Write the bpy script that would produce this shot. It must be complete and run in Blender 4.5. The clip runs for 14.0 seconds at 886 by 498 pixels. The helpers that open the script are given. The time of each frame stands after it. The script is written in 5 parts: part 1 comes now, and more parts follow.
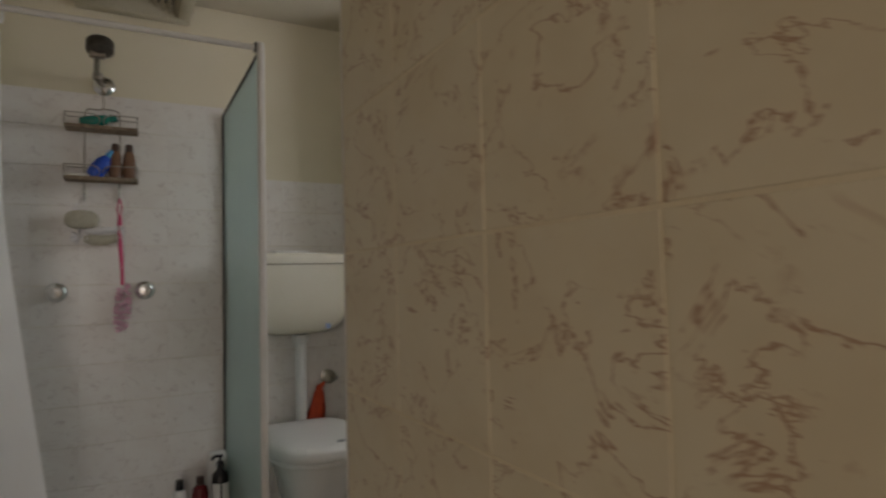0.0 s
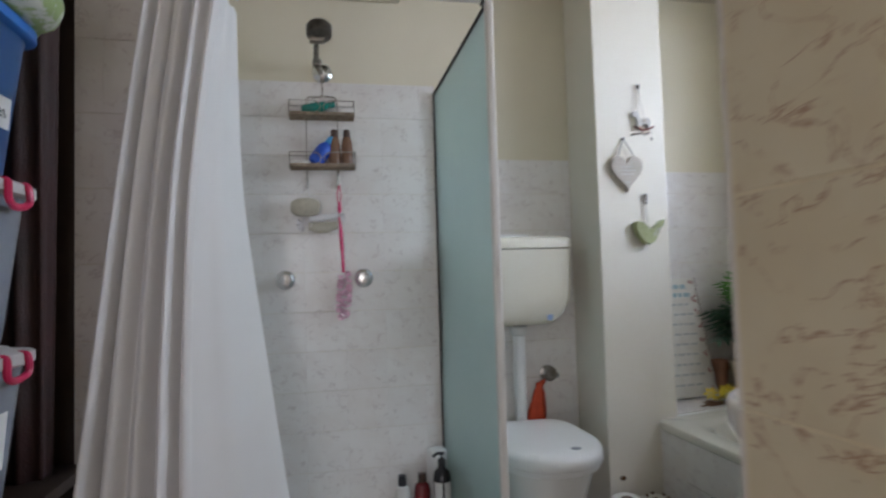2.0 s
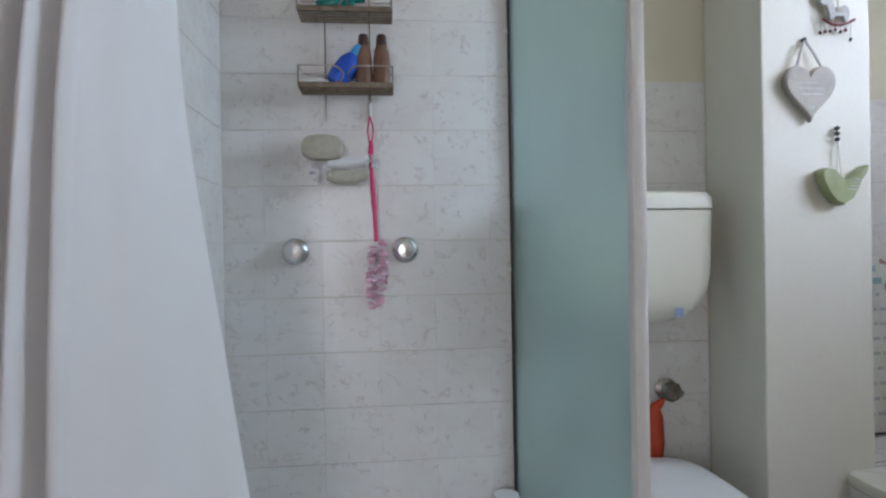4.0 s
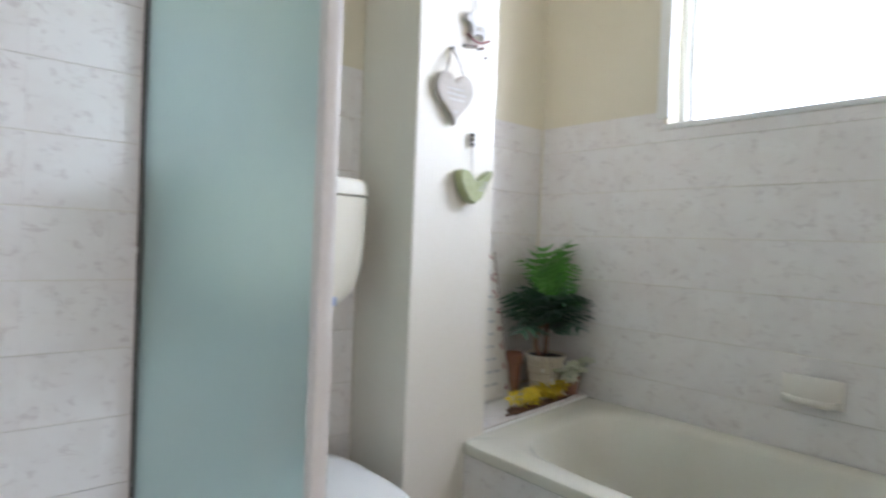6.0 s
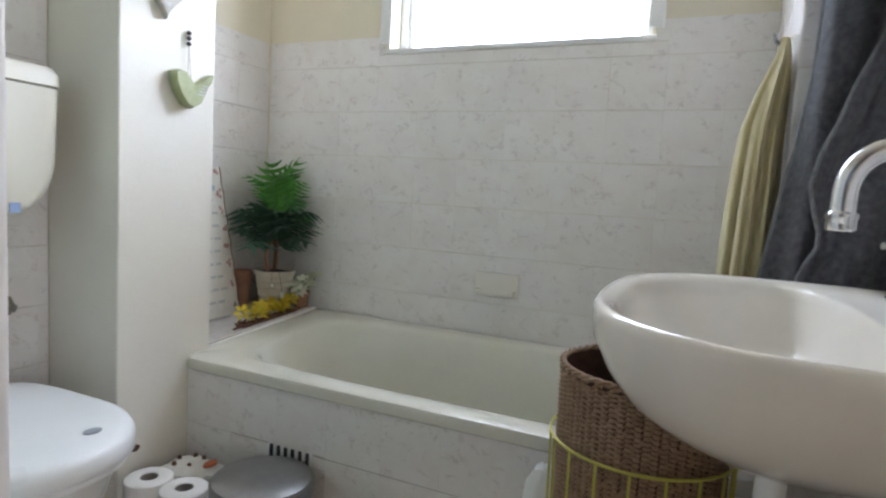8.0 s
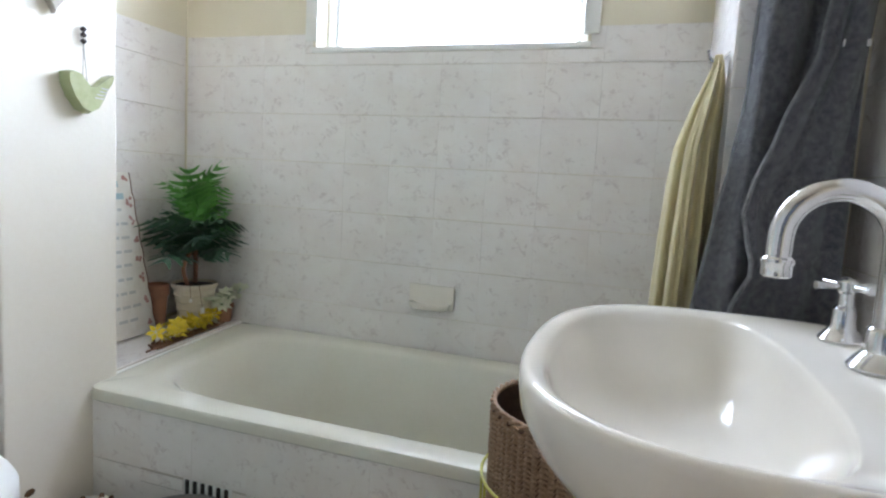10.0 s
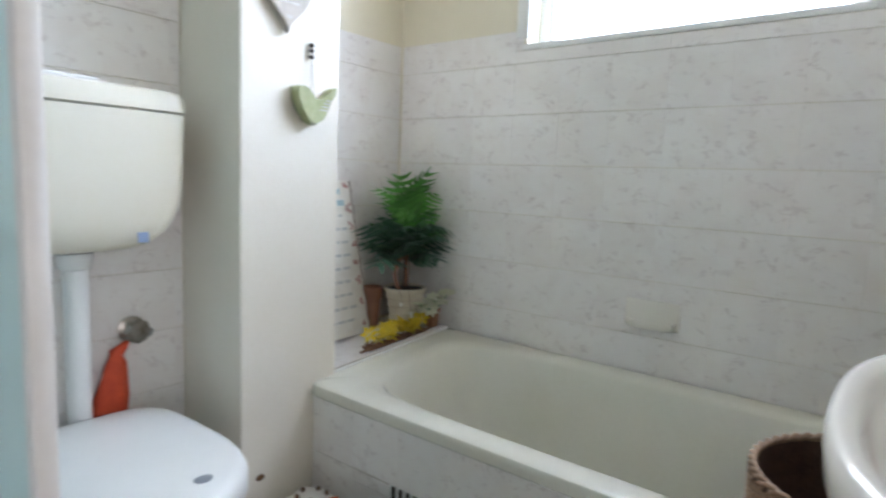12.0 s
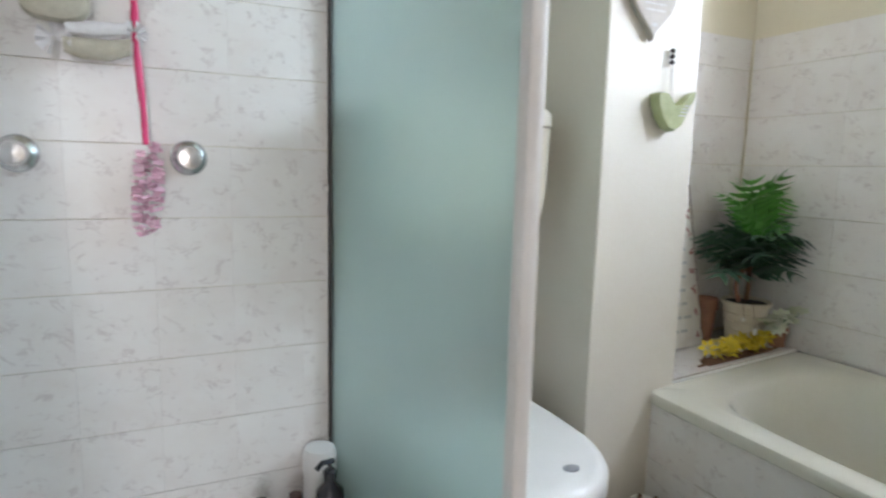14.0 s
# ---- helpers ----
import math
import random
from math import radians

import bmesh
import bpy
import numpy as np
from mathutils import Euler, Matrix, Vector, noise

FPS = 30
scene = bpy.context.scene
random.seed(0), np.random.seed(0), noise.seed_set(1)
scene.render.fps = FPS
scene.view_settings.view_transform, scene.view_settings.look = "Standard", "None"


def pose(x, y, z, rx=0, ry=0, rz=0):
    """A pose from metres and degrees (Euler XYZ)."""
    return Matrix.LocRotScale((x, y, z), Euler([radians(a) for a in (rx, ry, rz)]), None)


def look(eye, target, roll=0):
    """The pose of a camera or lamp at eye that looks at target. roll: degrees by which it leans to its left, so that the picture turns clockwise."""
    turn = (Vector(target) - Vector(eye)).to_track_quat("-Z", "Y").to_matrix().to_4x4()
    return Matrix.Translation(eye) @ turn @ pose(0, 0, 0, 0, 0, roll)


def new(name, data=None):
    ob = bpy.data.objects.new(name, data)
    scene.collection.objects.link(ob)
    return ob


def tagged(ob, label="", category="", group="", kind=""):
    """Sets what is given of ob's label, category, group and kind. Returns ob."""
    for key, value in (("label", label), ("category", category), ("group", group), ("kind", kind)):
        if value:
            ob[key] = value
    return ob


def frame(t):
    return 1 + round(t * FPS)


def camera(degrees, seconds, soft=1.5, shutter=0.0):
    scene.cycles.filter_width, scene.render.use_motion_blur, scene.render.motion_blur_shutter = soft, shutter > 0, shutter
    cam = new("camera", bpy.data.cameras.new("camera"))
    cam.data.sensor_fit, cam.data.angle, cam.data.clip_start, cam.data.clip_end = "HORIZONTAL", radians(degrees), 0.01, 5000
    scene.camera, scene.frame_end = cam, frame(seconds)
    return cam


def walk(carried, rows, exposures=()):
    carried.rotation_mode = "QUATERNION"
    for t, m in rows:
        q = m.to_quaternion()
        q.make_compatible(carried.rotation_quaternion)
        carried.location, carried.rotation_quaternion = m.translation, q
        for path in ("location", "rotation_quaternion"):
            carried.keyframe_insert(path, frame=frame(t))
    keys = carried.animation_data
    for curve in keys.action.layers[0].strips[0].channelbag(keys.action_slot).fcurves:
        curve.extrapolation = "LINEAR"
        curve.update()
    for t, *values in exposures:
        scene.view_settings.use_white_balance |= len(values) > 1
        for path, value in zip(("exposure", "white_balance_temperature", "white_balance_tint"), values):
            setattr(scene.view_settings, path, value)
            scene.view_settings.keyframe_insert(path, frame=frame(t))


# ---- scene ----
cam = camera(74.2, 14.0, soft=2.2, shutter=0.5)
PATH = [
    (0, (-0.12, 0.212, 1.096), (0.826, 1.971, 1.195), -1.4),
    (0.5, (-0.164, 0.252, 1.108), (0.611, 2.093, 1.199), -1.5),
    (1, (-0.189, 0.294, 1.103), (0.439, 2.19, 1.198), -1.6),
    (1.5, (-0.205, 0.361, 1.097), (0.304, 2.293, 1.193), -1.7),
    (2, (-0.206, 0.531, 1.07), (0.187, 2.49, 1.166), -1.7),
    (2.2, (-0.191, 0.603, 1.055), (0.136, 2.574, 1.147), -1.7),
    (4.3, (-0.094, 1.283, 1.094), (0.1, 3.274, 1.063), -0.9),
    (4.5, (-0.074, 1.306, 1.109), (0.169, 3.291, 1.06), -0.8),
    (5, (-0.035, 1.333, 1.116), (0.461, 3.269, 1.039), 0.2),
    (5.5, (-0.089, 1.411, 1.092), (0.854, 3.174, 1.036), 1.5),
    (6, (-0.112, 1.398, 1.06), (1.2, 2.908, 1.038), 2.2),
    (6.5, (-0.108, 1.361, 1.032), (1.447, 2.619, 1.011), 2.8),
    (7, (-0.131, 1.362, 0.993), (1.572, 2.408, 0.92), 3.0),
    (7.5, (-0.136, 1.346, 0.988), (1.637, 2.256, 0.825), 3.1),
    (8, (-0.137, 1.325, 0.983), (1.685, 2.129, 0.8), 3.3),
    (8.5, (-0.13, 1.293, 0.999), (1.731, 1.998, 0.802), 3.4),
    (8.7, (-0.129, 1.278, 1.004), (1.75, 1.936, 0.809), 3.5),
    (10.8, (0.024, 1.366, 1.065), (1.913, 1.988, 0.85), 3.3),
    (11, (0.038, 1.371, 1.059), (1.886, 2.104, 0.844), 3.0),
    (11.5, (0.06, 1.384, 1.056), (1.769, 2.399, 0.826), 2.8),
    (12, (0.05, 1.408, 1.052), (1.618, 2.626, 0.813), 2.2),
    (12.5, (0.023, 1.417, 1.049), (1.372, 2.873, 0.806), 1.8),
    (13, (0.007, 1.415, 1.052), (1.161, 3.029, 0.799), 1.5),
    (13.5, (-0.039, 1.441, 1.059), (0.945, 3.163, 0.796), 1.3),
    (14, (-0.108, 1.492, 1.066), (0.741, 3.282, 0.796), 1.4),
]
EXPOSURES = [
    (0, -1.62, 7600, 20), (0.5, -1.27, 6800, 20), (1, -1.0, 6700, 20), (2, -0.68, 6300, 19), (4.5, -0.44, 6000, 18), (5, -0.32, 6250, 18), (5.5, -0.16, 6200, 19), (6, 0.08, 6250, 20), (6.5, -0.06, 6250, 20), (7, -0.08, 6250, 20), (8, 0.12, 6200, 19), (8.5, 0.2, 6200, 19), (11, 0.4, 6100, 17), (11.5, 0.28, 6100, 17), (12.5, 0.24, 6050, 18), (13.5, 0.16, 6150, 18), (14, 0.15, 6350, 17),
]
walk(cam, [(t, look(eye, target, roll)) for t, eye, target, roll in PATH], EXPOSURES)

# ---- light ----
world = bpy.data.worlds.new("sky")
scene.world = world
world.use_nodes = True
wn = world.node_tree.nodes
sky = wn.new("ShaderNodeTexSky")
sky.sky_type, sky.sun_disc = "NISHITA", False
sky.sun_elevation, sky.sun_rotation = radians(48), radians(200)
world.node_tree.links.new(sky.outputs[0], wn["Background"].inputs[0])
wn["Background"].inputs[1].default_value = 0.15


def area_lamp(name, m, w, h, power, colour):
    data = bpy.data.lights.new(name, "AREA")
    data.shape, data.size, data.size_y, data.energy, data.color = "RECTANGLE", w, h, power, colour
    ob = new(name, data)
    ob.matrix_world = m
    return ob


SUN = bpy.data.lights.new("sun", "SUN")
SUN.energy, SUN.angle, SUN.color = 1.0, radians(12), (1.0, 0.95, 0.88)
new("sun", SUN).matrix_world = look((4, 8, 9), (1.6, 2, 0))
# daylight of the sky in the window opening
area_lamp("window_daylight", look((1.9, 1.92, 1.85), (0.6, 1.92, 1.6)), 1.5, 1.3, 100, (0.75, 0.875, 1.0))

# daylight from the next room through the doorway of the passage
area_lamp("doorway_daylight", look((-0.75, -1.28, 1.1), (-0.6, 1.0, 1.1)), 0.8, 1.8, 20, (0.96, 0.94, 0.93))

# ---- materials ----
def mat(name, colour, rough=0.5, metal=0.0, other=None, scale=12.0, fine=90.0, bump=0.06, spread=0.5, random_tint=0.0, coat=0.0, trans=0.0, alpha=1.0, sheen=0.0):
    """A surface whose colour drifts between two tones at two scales, with fine relief."""
    m = bpy.data.materials.new(name)
    m.use_nodes = True
    nt = m.node_tree
    n, l = nt.nodes, nt.links
    b = n["Principled BSDF"]
    other = other or tuple(c * 0.82 for c in colour)
    tc = n.new("ShaderNodeTexCoord")
    big, small = n.new("ShaderNodeTexNoise"), n.new("ShaderNodeTexNoise")
    big.inputs["Scale"].default_value, small.inputs["Scale"].default_value = scale, fine
    big.inputs["Detail"].default_value = small.inputs["Detail"].default_value = 4
    l.new(tc.outputs["Object"], big.inputs["Vector"])
    l.new(tc.outputs["Object"], small.inputs["Vector"])
    mixf = n.new("ShaderNodeMath")
    mixf.operation = "MULTIPLY_ADD"
    l.new(small.outputs["Fac"], mixf.inputs[0])
    mixf.inputs[1].default_value = 0.35
    l.new(big.outputs["Fac"], mixf.inputs[2])
    ramp = n.new("ShaderNodeMapRange")
    l.new(mixf.outputs[0], ramp.inputs["Value"])
    ramp.inputs["From Min"].default_value, ramp.inputs["From Max"].default_value = 0.68 - spread * 0.5, 0.68 + spread * 0.5
    mix = n.new("ShaderNodeMix")
    mix.data_type = "RGBA"
    l.new(ramp.outputs[0], mix.inputs["Factor"])
    mix.inputs["A"].default_value, mix.inputs["B"].default_value = (*colour, 1), (*other, 1)
    out = mix.outputs["Result"]
    if random_tint:
        info, hsv, mr = n.new("ShaderNodeObjectInfo"), n.new("ShaderNodeHueSaturation"), n.new("ShaderNodeMapRange")
        l.new(info.outputs["Random"], mr.inputs["Value"])
        mr.inputs["To Min"].default_value, mr.inputs["To Max"].default_value = 1 - random_tint, 1 + random_tint
        l.new(mr.outputs[0], hsv.inputs["Value"])
        l.new(out, hsv.inputs["Color"])
        out = hsv.outputs["Color"]
    l.new(out, b.inputs["Base Color"])
    rr = n.new("ShaderNodeMapRange")
    l.new(big.outputs["Fac"], rr.inputs["Value"])
    rr.inputs["To Min"].default_value, rr.inputs["To Max"].default_value = max(0.02, rough * 0.92), min(1, rough * 1.08)
    l.new(rr.outputs[0], b.inputs["Roughness"])
    b.inputs["Metallic"].default_value = metal
    b.inputs["Coat Weight"].default_value = coat
    b.inputs["Transmission Weight"].default_value = trans
    b.inputs["Alpha"].default_value = alpha
    b.inputs["Sheen Weight"].default_value = sheen
    if bump:
        bp = n.new("ShaderNodeBump")
        bp.inputs["Strength"].default_value, bp.inputs["Distance"].default_value = bump, 0.004
        l.new(small.outputs["Fac"], bp.inputs["Height"])
        l.new(bp.outputs[0], b.inputs["Normal"])
    return m


def tile_mat(name, base, warm, vein, rough, vein_scale, vein_amount, stretch, patch=(0.52, 0.62), soft_line=0.02, detail=5, clump=0.7):
    """Glazed ceramic printed with broken marble veins, each tile cut from another place of the print."""
    m = bpy.data.materials.new(name)
    m.use_nodes = True
    nt = m.node_tree
    n, l = nt.nodes, nt.links
    b = n["Principled BSDF"]
    tc, info = n.new("ShaderNodeTexCoord"), n.new("ShaderNodeObjectInfo")
    shift = n.new("ShaderNodeVectorMath")
    shift.operation = "MULTIPLY_ADD"
    l.new(info.outputs["Random"], shift.inputs[0])
    shift.inputs[1].default_value = (37, 23, 51)
    mapped = n.new("ShaderNodeMapping")
    mapped.inputs["Rotation"].default_value = (0.5, 0.4, 0.6)
    mapped.inputs["Scale"].default_value = stretch
    l.new(tc.outputs["Object"], mapped.inputs["Vector"])
    l.new(mapped.outputs[0], shift.inputs[2])

    def noise_tex(scale, detail, rough_, dist=0.0):
        t = n.new("ShaderNodeTexNoise")
        t.inputs["Scale"].default_value, t.inputs["Detail"].default_value = scale, detail
        t.inputs["Roughness"].default_value, t.inputs["Distortion"].default_value = rough_, dist
        l.new(shift.outputs[0], t.inputs["Vector"])
        return t.outputs["Fac"]

    def math_node(op, a, v=None, c=None):
        t = n.new("ShaderNodeMath")
        t.operation = op
        l.new(a, t.inputs[0])
        for k, x in ((1, v), (2, c)):
            if x is None:
                continue
            if isinstance(x, (int, float)):
                t.inputs[k].default_value = x
            else:
                l.new(x, t.inputs[k])
        return t.outputs[0]

    def span(a, lo, hi):
        t = n.new("ShaderNodeMapRange")
        t.interpolation_type = "SMOOTHSTEP"
        l.new(a, t.inputs["Value"])
        t.inputs["From Min"].default_value, t.inputs["From Max"].default_value = lo, hi
        return t.outputs[0]

    ridge = math_node("ABSOLUTE", math_node("SUBTRACT", noise_tex(vein_scale, detail, 0.62 if detail > 4 else 0.58, 0.6), 0.5))
    line = math_node("SUBTRACT", span(ridge, 0.0, soft_line), 1.0)
    line = math_node("MULTIPLY", line, -1.0)
    gate = span(noise_tex(vein_scale * 1.7, 3, 0.6), *patch)
    blot = span(noise_tex(vein_scale * 2.2, 4, 0.7, 0.4), 0.60, 0.72)
    v = math_node("MULTIPLY", math_node("MAXIMUM", math_node("MULTIPLY", line, gate), math_node("MULTIPLY", blot, clump)), vein_amount)
    cloud = span(noise_tex(vein_scale * 0.6, 4, 0.6), 0.35, 0.7)
    mix1, mix2 = n.new("ShaderNodeMix"), n.new("ShaderNodeMix")
    for x in (mix1, mix2):
        x.data_type = "RGBA"
    mix1.inputs["A"].default_value, mix1.inputs["B"].default_value = (*base, 1), (*warm, 1)
    l.new(cloud, mix1.inputs["Factor"])
    l.new(mix1.outputs["Result"], mix2.inputs["A"])
    mix2.inputs["B"].default_value = (*vein, 1)
    l.new(v, mix2.inputs["Factor"])
    hsv, mr = n.new("ShaderNodeHueSaturation"), n.new("ShaderNodeMapRange")
    l.new(info.outputs["Random"], mr.inputs["Value"])
    mr.inputs["To Min"].default_value, mr.inputs["To Max"].default_value = 0.988, 1.01
    l.new(mr.outputs[0], hsv.inputs["Value"])
    l.new(mix2.outputs["Result"], hsv.inputs["Color"])
    l.new(hsv.outputs["Color"], b.inputs["Base Color"])
    b.inputs["Roughness"].default_value = rough
    bp = n.new("ShaderNodeBump")
    bp.inputs["Strength"].default_value, bp.inputs["Distance"].default_value = 0.1, 0.003
    l.new(noise_tex(9, 2, 0.5), bp.inputs["Height"])
    l.new(bp.outputs[0], b.inputs["Normal"])
    return m


TILE = tile_mat("glazed_tile", (0.84, 0.81, 0.775), (0.80, 0.755, 0.715), (0.47, 0.385, 0.365), 0.2, 17, 0.40, (0.8, 1.0, 2.0), (0.49, 0.62), 0.034)
# passage tiles: the warm indoor light is put into this tan colour
TILE_WARM_LIGHT = tile_mat("marbled_tile", (0.73, 0.67, 0.51), (0.68, 0.605, 0.44), (0.35, 0.155, 0.09), 0.38, 11, 0.7, (0.9, 1.2, 1.0), (0.40, 0.50), 0.014, 5, 0.35)
FLOOR_TILE = tile_mat("floor_tile", (0.52, 0.45, 0.36), (0.44, 0.36, 0.27), (0.25, 0.18, 0.13), 0.35, 12, 0.4, (1, 1, 1))
GROUT = mat("grout", (0.56, 0.50, 0.43), 0.9, other=(0.42, 0.36, 0.29), scale=7, bump=0.2)
GROUT_CREAM = mat("cream_grout", (0.80, 0.73, 0.55), 0.8, other=(0.68, 0.60, 0.43), scale=9, bump=0.2)
CREAM = mat("cream_paint", (0.76, 0.70, 0.55), 0.55, other=(0.71, 0.645, 0.495), scale=3, fine=160, bump=0.08)
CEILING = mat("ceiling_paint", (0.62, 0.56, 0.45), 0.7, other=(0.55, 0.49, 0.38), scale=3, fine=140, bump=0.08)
PILLAR = mat("white_wall_paint", (0.82, 0.775, 0.685), 0.5, other=(0.77, 0.71, 0.60), scale=2.2, fine=120, bump=0.1)
WHITE = mat("white_enamel", (0.83, 0.83, 0.80), 0.3, other=(0.78, 0.77, 0.72), scale=5, bump=0.02)
CERAMIC = mat("white_ceramic", (0.86, 0.85, 0.82), 0.07, other=(0.83, 0.82, 0.78), scale=4, bump=0.0, coat=0.4)
BASIN_GLAZE = mat("cream_ceramic", (0.83, 0.79, 0.71), 0.06, other=(0.80, 0.755, 0.67), scale=4, bump=0.0, coat=0.4)
PLASTIC = mat("white_plastic", (0.84, 0.84, 0.82), 0.28, other=(0.80, 0.80, 0.78), scale=6, bump=0.01)
CISTERN_P = mat("aged_white_plastic", (0.77, 0.735, 0.63), 0.3, other=(0.74, 0.69, 0.56), scale=4, bump=0.01)
BATH_E = mat("cream_bath_enamel", (0.74, 0.72, 0.63), 0.16, other=(0.69, 0.66, 0.56), scale=4, bump=0.01)
ALU = mat("white_aluminium", (0.82, 0.81, 0.78), 0.35, other=(0.74, 0.72, 0.68), scale=9, bump=0.02)
BLACK = mat("black_rubber", (0.028, 0.026, 0.024), 0.6, other=(0.05, 0.045, 0.04), bump=0.08)
CHROME = mat("chrome", (0.70, 0.70, 0.70), 0.17, 1.0, other=(0.58, 0.58, 0.58), scale=20, bump=0.01)
DULL_CHROME = mat("spotted_chrome", (0.40, 0.37, 0.33), 0.32, 1.0, other=(0.20, 0.17, 0.14), scale=40, bump=0.04)
SATIN = mat("satin_chrome", (0.74, 0.74, 0.73), 0.26, 1.0, other=(0.60, 0.60, 0.59), scale=25, bump=0.02)
STEEL = mat("brushed_steel", (0.40, 0.40, 0.405), 0.34, 1.0, other=(0.31, 0.31, 0.32), scale=12, bump=0.03)
RUST = mat("rusty_wire", (0.30, 0.25, 0.19), 0.5, 0.6, other=(0.17, 0.12, 0.08), scale=45, bump=0.1)
CURTAIN_M = mat("curtain_cloth", (0.92, 0.91, 0.90), 0.75, other=(0.89, 0.875, 0.86), scale=6, fine=400, bump=0.1, sheen=0.2)
def let_light_through(m, share):
    """Thin cloth: part of the light passes and scatters on the far side."""
    nt = m.node_tree
    out = nt.nodes["Material Output"]
    b = nt.nodes["Principled BSDF"]
    t, mix = nt.nodes.new("ShaderNodeBsdfTranslucent"), nt.nodes.new("ShaderNodeMixShader")
    t.inputs["Color"].default_value = (0.9, 0.9, 0.9, 1)
    mix.inputs[0].default_value = share
    nt.links.new(b.outputs[0], mix.inputs[1])
    nt.links.new(t.outputs[0], mix.inputs[2])
    nt.links.new(mix.outputs[0], out.inputs["Surface"])


let_light_through(CURTAIN_M, 0.12)
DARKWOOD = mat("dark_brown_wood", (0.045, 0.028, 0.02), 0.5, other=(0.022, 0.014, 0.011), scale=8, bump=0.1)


def frosted_mat():
    m = mat("frosted_glass", (0.64, 0.80, 0.765), 0.42, other=(0.58, 0.75, 0.72), scale=3, fine=500, bump=0.12, trans=0.84)
    m.node_tree.nodes["Principled BSDF"].inputs["IOR"].default_value = 1.2
    return m


FROST = frosted_mat()
GLASS = mat("window_glass", (0.98, 0.99, 1.0), 0.02, other=(0.97, 0.98, 0.99), bump=0.0, trans=1.0)


# ---- builders ----
def finish(bm, name, material, parent=None, label="", smooth=True, angle=38):
    me = bpy.data.meshes.new(name)
    bmesh.ops.recalc_face_normals(bm, faces=bm.faces)
    bm.to_mesh(me)
    bm.free()
    if smooth:
        me.shade_smooth()
        me.set_sharp_from_angle(angle=radians(angle))
    for x in material if isinstance(material, (list, tuple)) else [material]:
        me.materials.append(x)
    ob = new(name, me)
    if parent is not None:
        ob.parent = parent
    if label:
        tagged(ob, label)
    return ob


def part(name, bm, material, parent, label="", **k):
    return finish(bm, name, material, parent, label, **k)


def thing(name, label, category, at=(0, 0, 0), turn=0, group="", kind=""):
    ob = new(name)
    ob.empty_display_size = 0.05
    ob.matrix_world = pose(*at, 0, 0, turn)
    return tagged(ob, label, category, group, kind)


def box(bm, x0, x1, y0, y1, z0, z1, bevel=0.0, seg=2):
    vs = [bm.verts.new(p) for p in [(x0, y0, z0), (x1, y0, z0), (x1, y1, z0), (x0, y1, z0), (x0, y0, z1), (x1, y0, z1), (x1, y1, z1), (x0, y1, z1)]]
    fs = [bm.faces.new([vs[i] for i in q]) for q in [(3, 2, 1, 0), (4, 5, 6, 7), (0, 1, 5, 4), (1, 2, 6, 5), (2, 3, 7, 6), (3, 0, 4, 7)]]
    if bevel:
        es = {e for f in fs for e in f.edges}
        bmesh.ops.bevel(bm, geom=list(es), offset=bevel, segments=seg, profile=0.5, affect="EDGES")
    return bm


def boxed(*a, **k):
    return box(bmesh.new(), *a, **k)


def loft(bm, rings, cap0=True, cap1=True, closed=True):
    """Skin a row of rings of equal length."""
    rows = [[bm.verts.new(p) for p in r] for r in rings]
    n = len(rows[0])
    for a, b in zip(rows, rows[1:]):
        for i in range(n if closed else n - 1):
            j = (i + 1) % n
            bm.faces.new((a[i], a[j], b[j], b[i]))
    if cap0 and closed:
        bm.faces.new(rows[0][::-1])
    if cap1 and closed:
        bm.faces.new(rows[-1])
    return bm


def lathe(bm, profile, at=(0, 0, 0), n=24, axis="z", squash=1.0):
    rings = []
    for r, h in profile:
        ring = []
        for i in range(n):
            a = 2 * math.pi * i / n
            c, s = max(r, 0.0004) * math.cos(a), max(r, 0.0004) * math.sin(a) * squash
            p = {"z": (c, s, h), "y": (c, h, s), "x": (h, c, s)}[axis]
            ring.append((at[0] + p[0], at[1] + p[1], at[2] + p[2]))
        rings.append(ring)
    return loft(bm, rings)


def tube(bm, pts, r, n=8):
    """A round bar along points; r may be a number or one for each point."""
    pts = [Vector(p) for p in pts]
    rs = r if isinstance(r, (list, tuple)) else [r] * len(pts)
    up = Vector((0.13, 0.27, 0.95))
    rings = []
    for i, p in enumerate(pts):
        d = (pts[min(i + 1, len(pts) - 1)] - pts[max(i - 1, 0)]).normalized()
        if abs(d.dot(up)) > 0.97:
            up = Vector((1, 0.1, 0))
        s = d.cross(up).normalized()
        up = s.cross(d).normalized()
        rings.append([p + rs[i] * (math.cos(2 * math.pi * k / n) * s + math.sin(2 * math.pi * k / n) * up) for k in range(n)])
    return loft(bm, rings)


def curve_pts(ctrl, steps=8):
    """A smooth line through the control points."""
    c = [Vector(p) for p in ctrl]
    c = [2 * c[0] - c[1]] + c + [2 * c[-1] - c[-2]]
    out = []
    for i in range(1, len(c) - 2):
        for k in range(steps):
            t = k / steps
            a, b, d, e = c[i - 1], c[i], c[i + 1], c[i + 2]
            out.append(0.5 * (2 * b + (d - a) * t + (2 * a - 5 * b + 4 * d - e) * t * t + (3 * b - a - 3 * d + e) * t**3))
    out.append(c[-2])
    return out


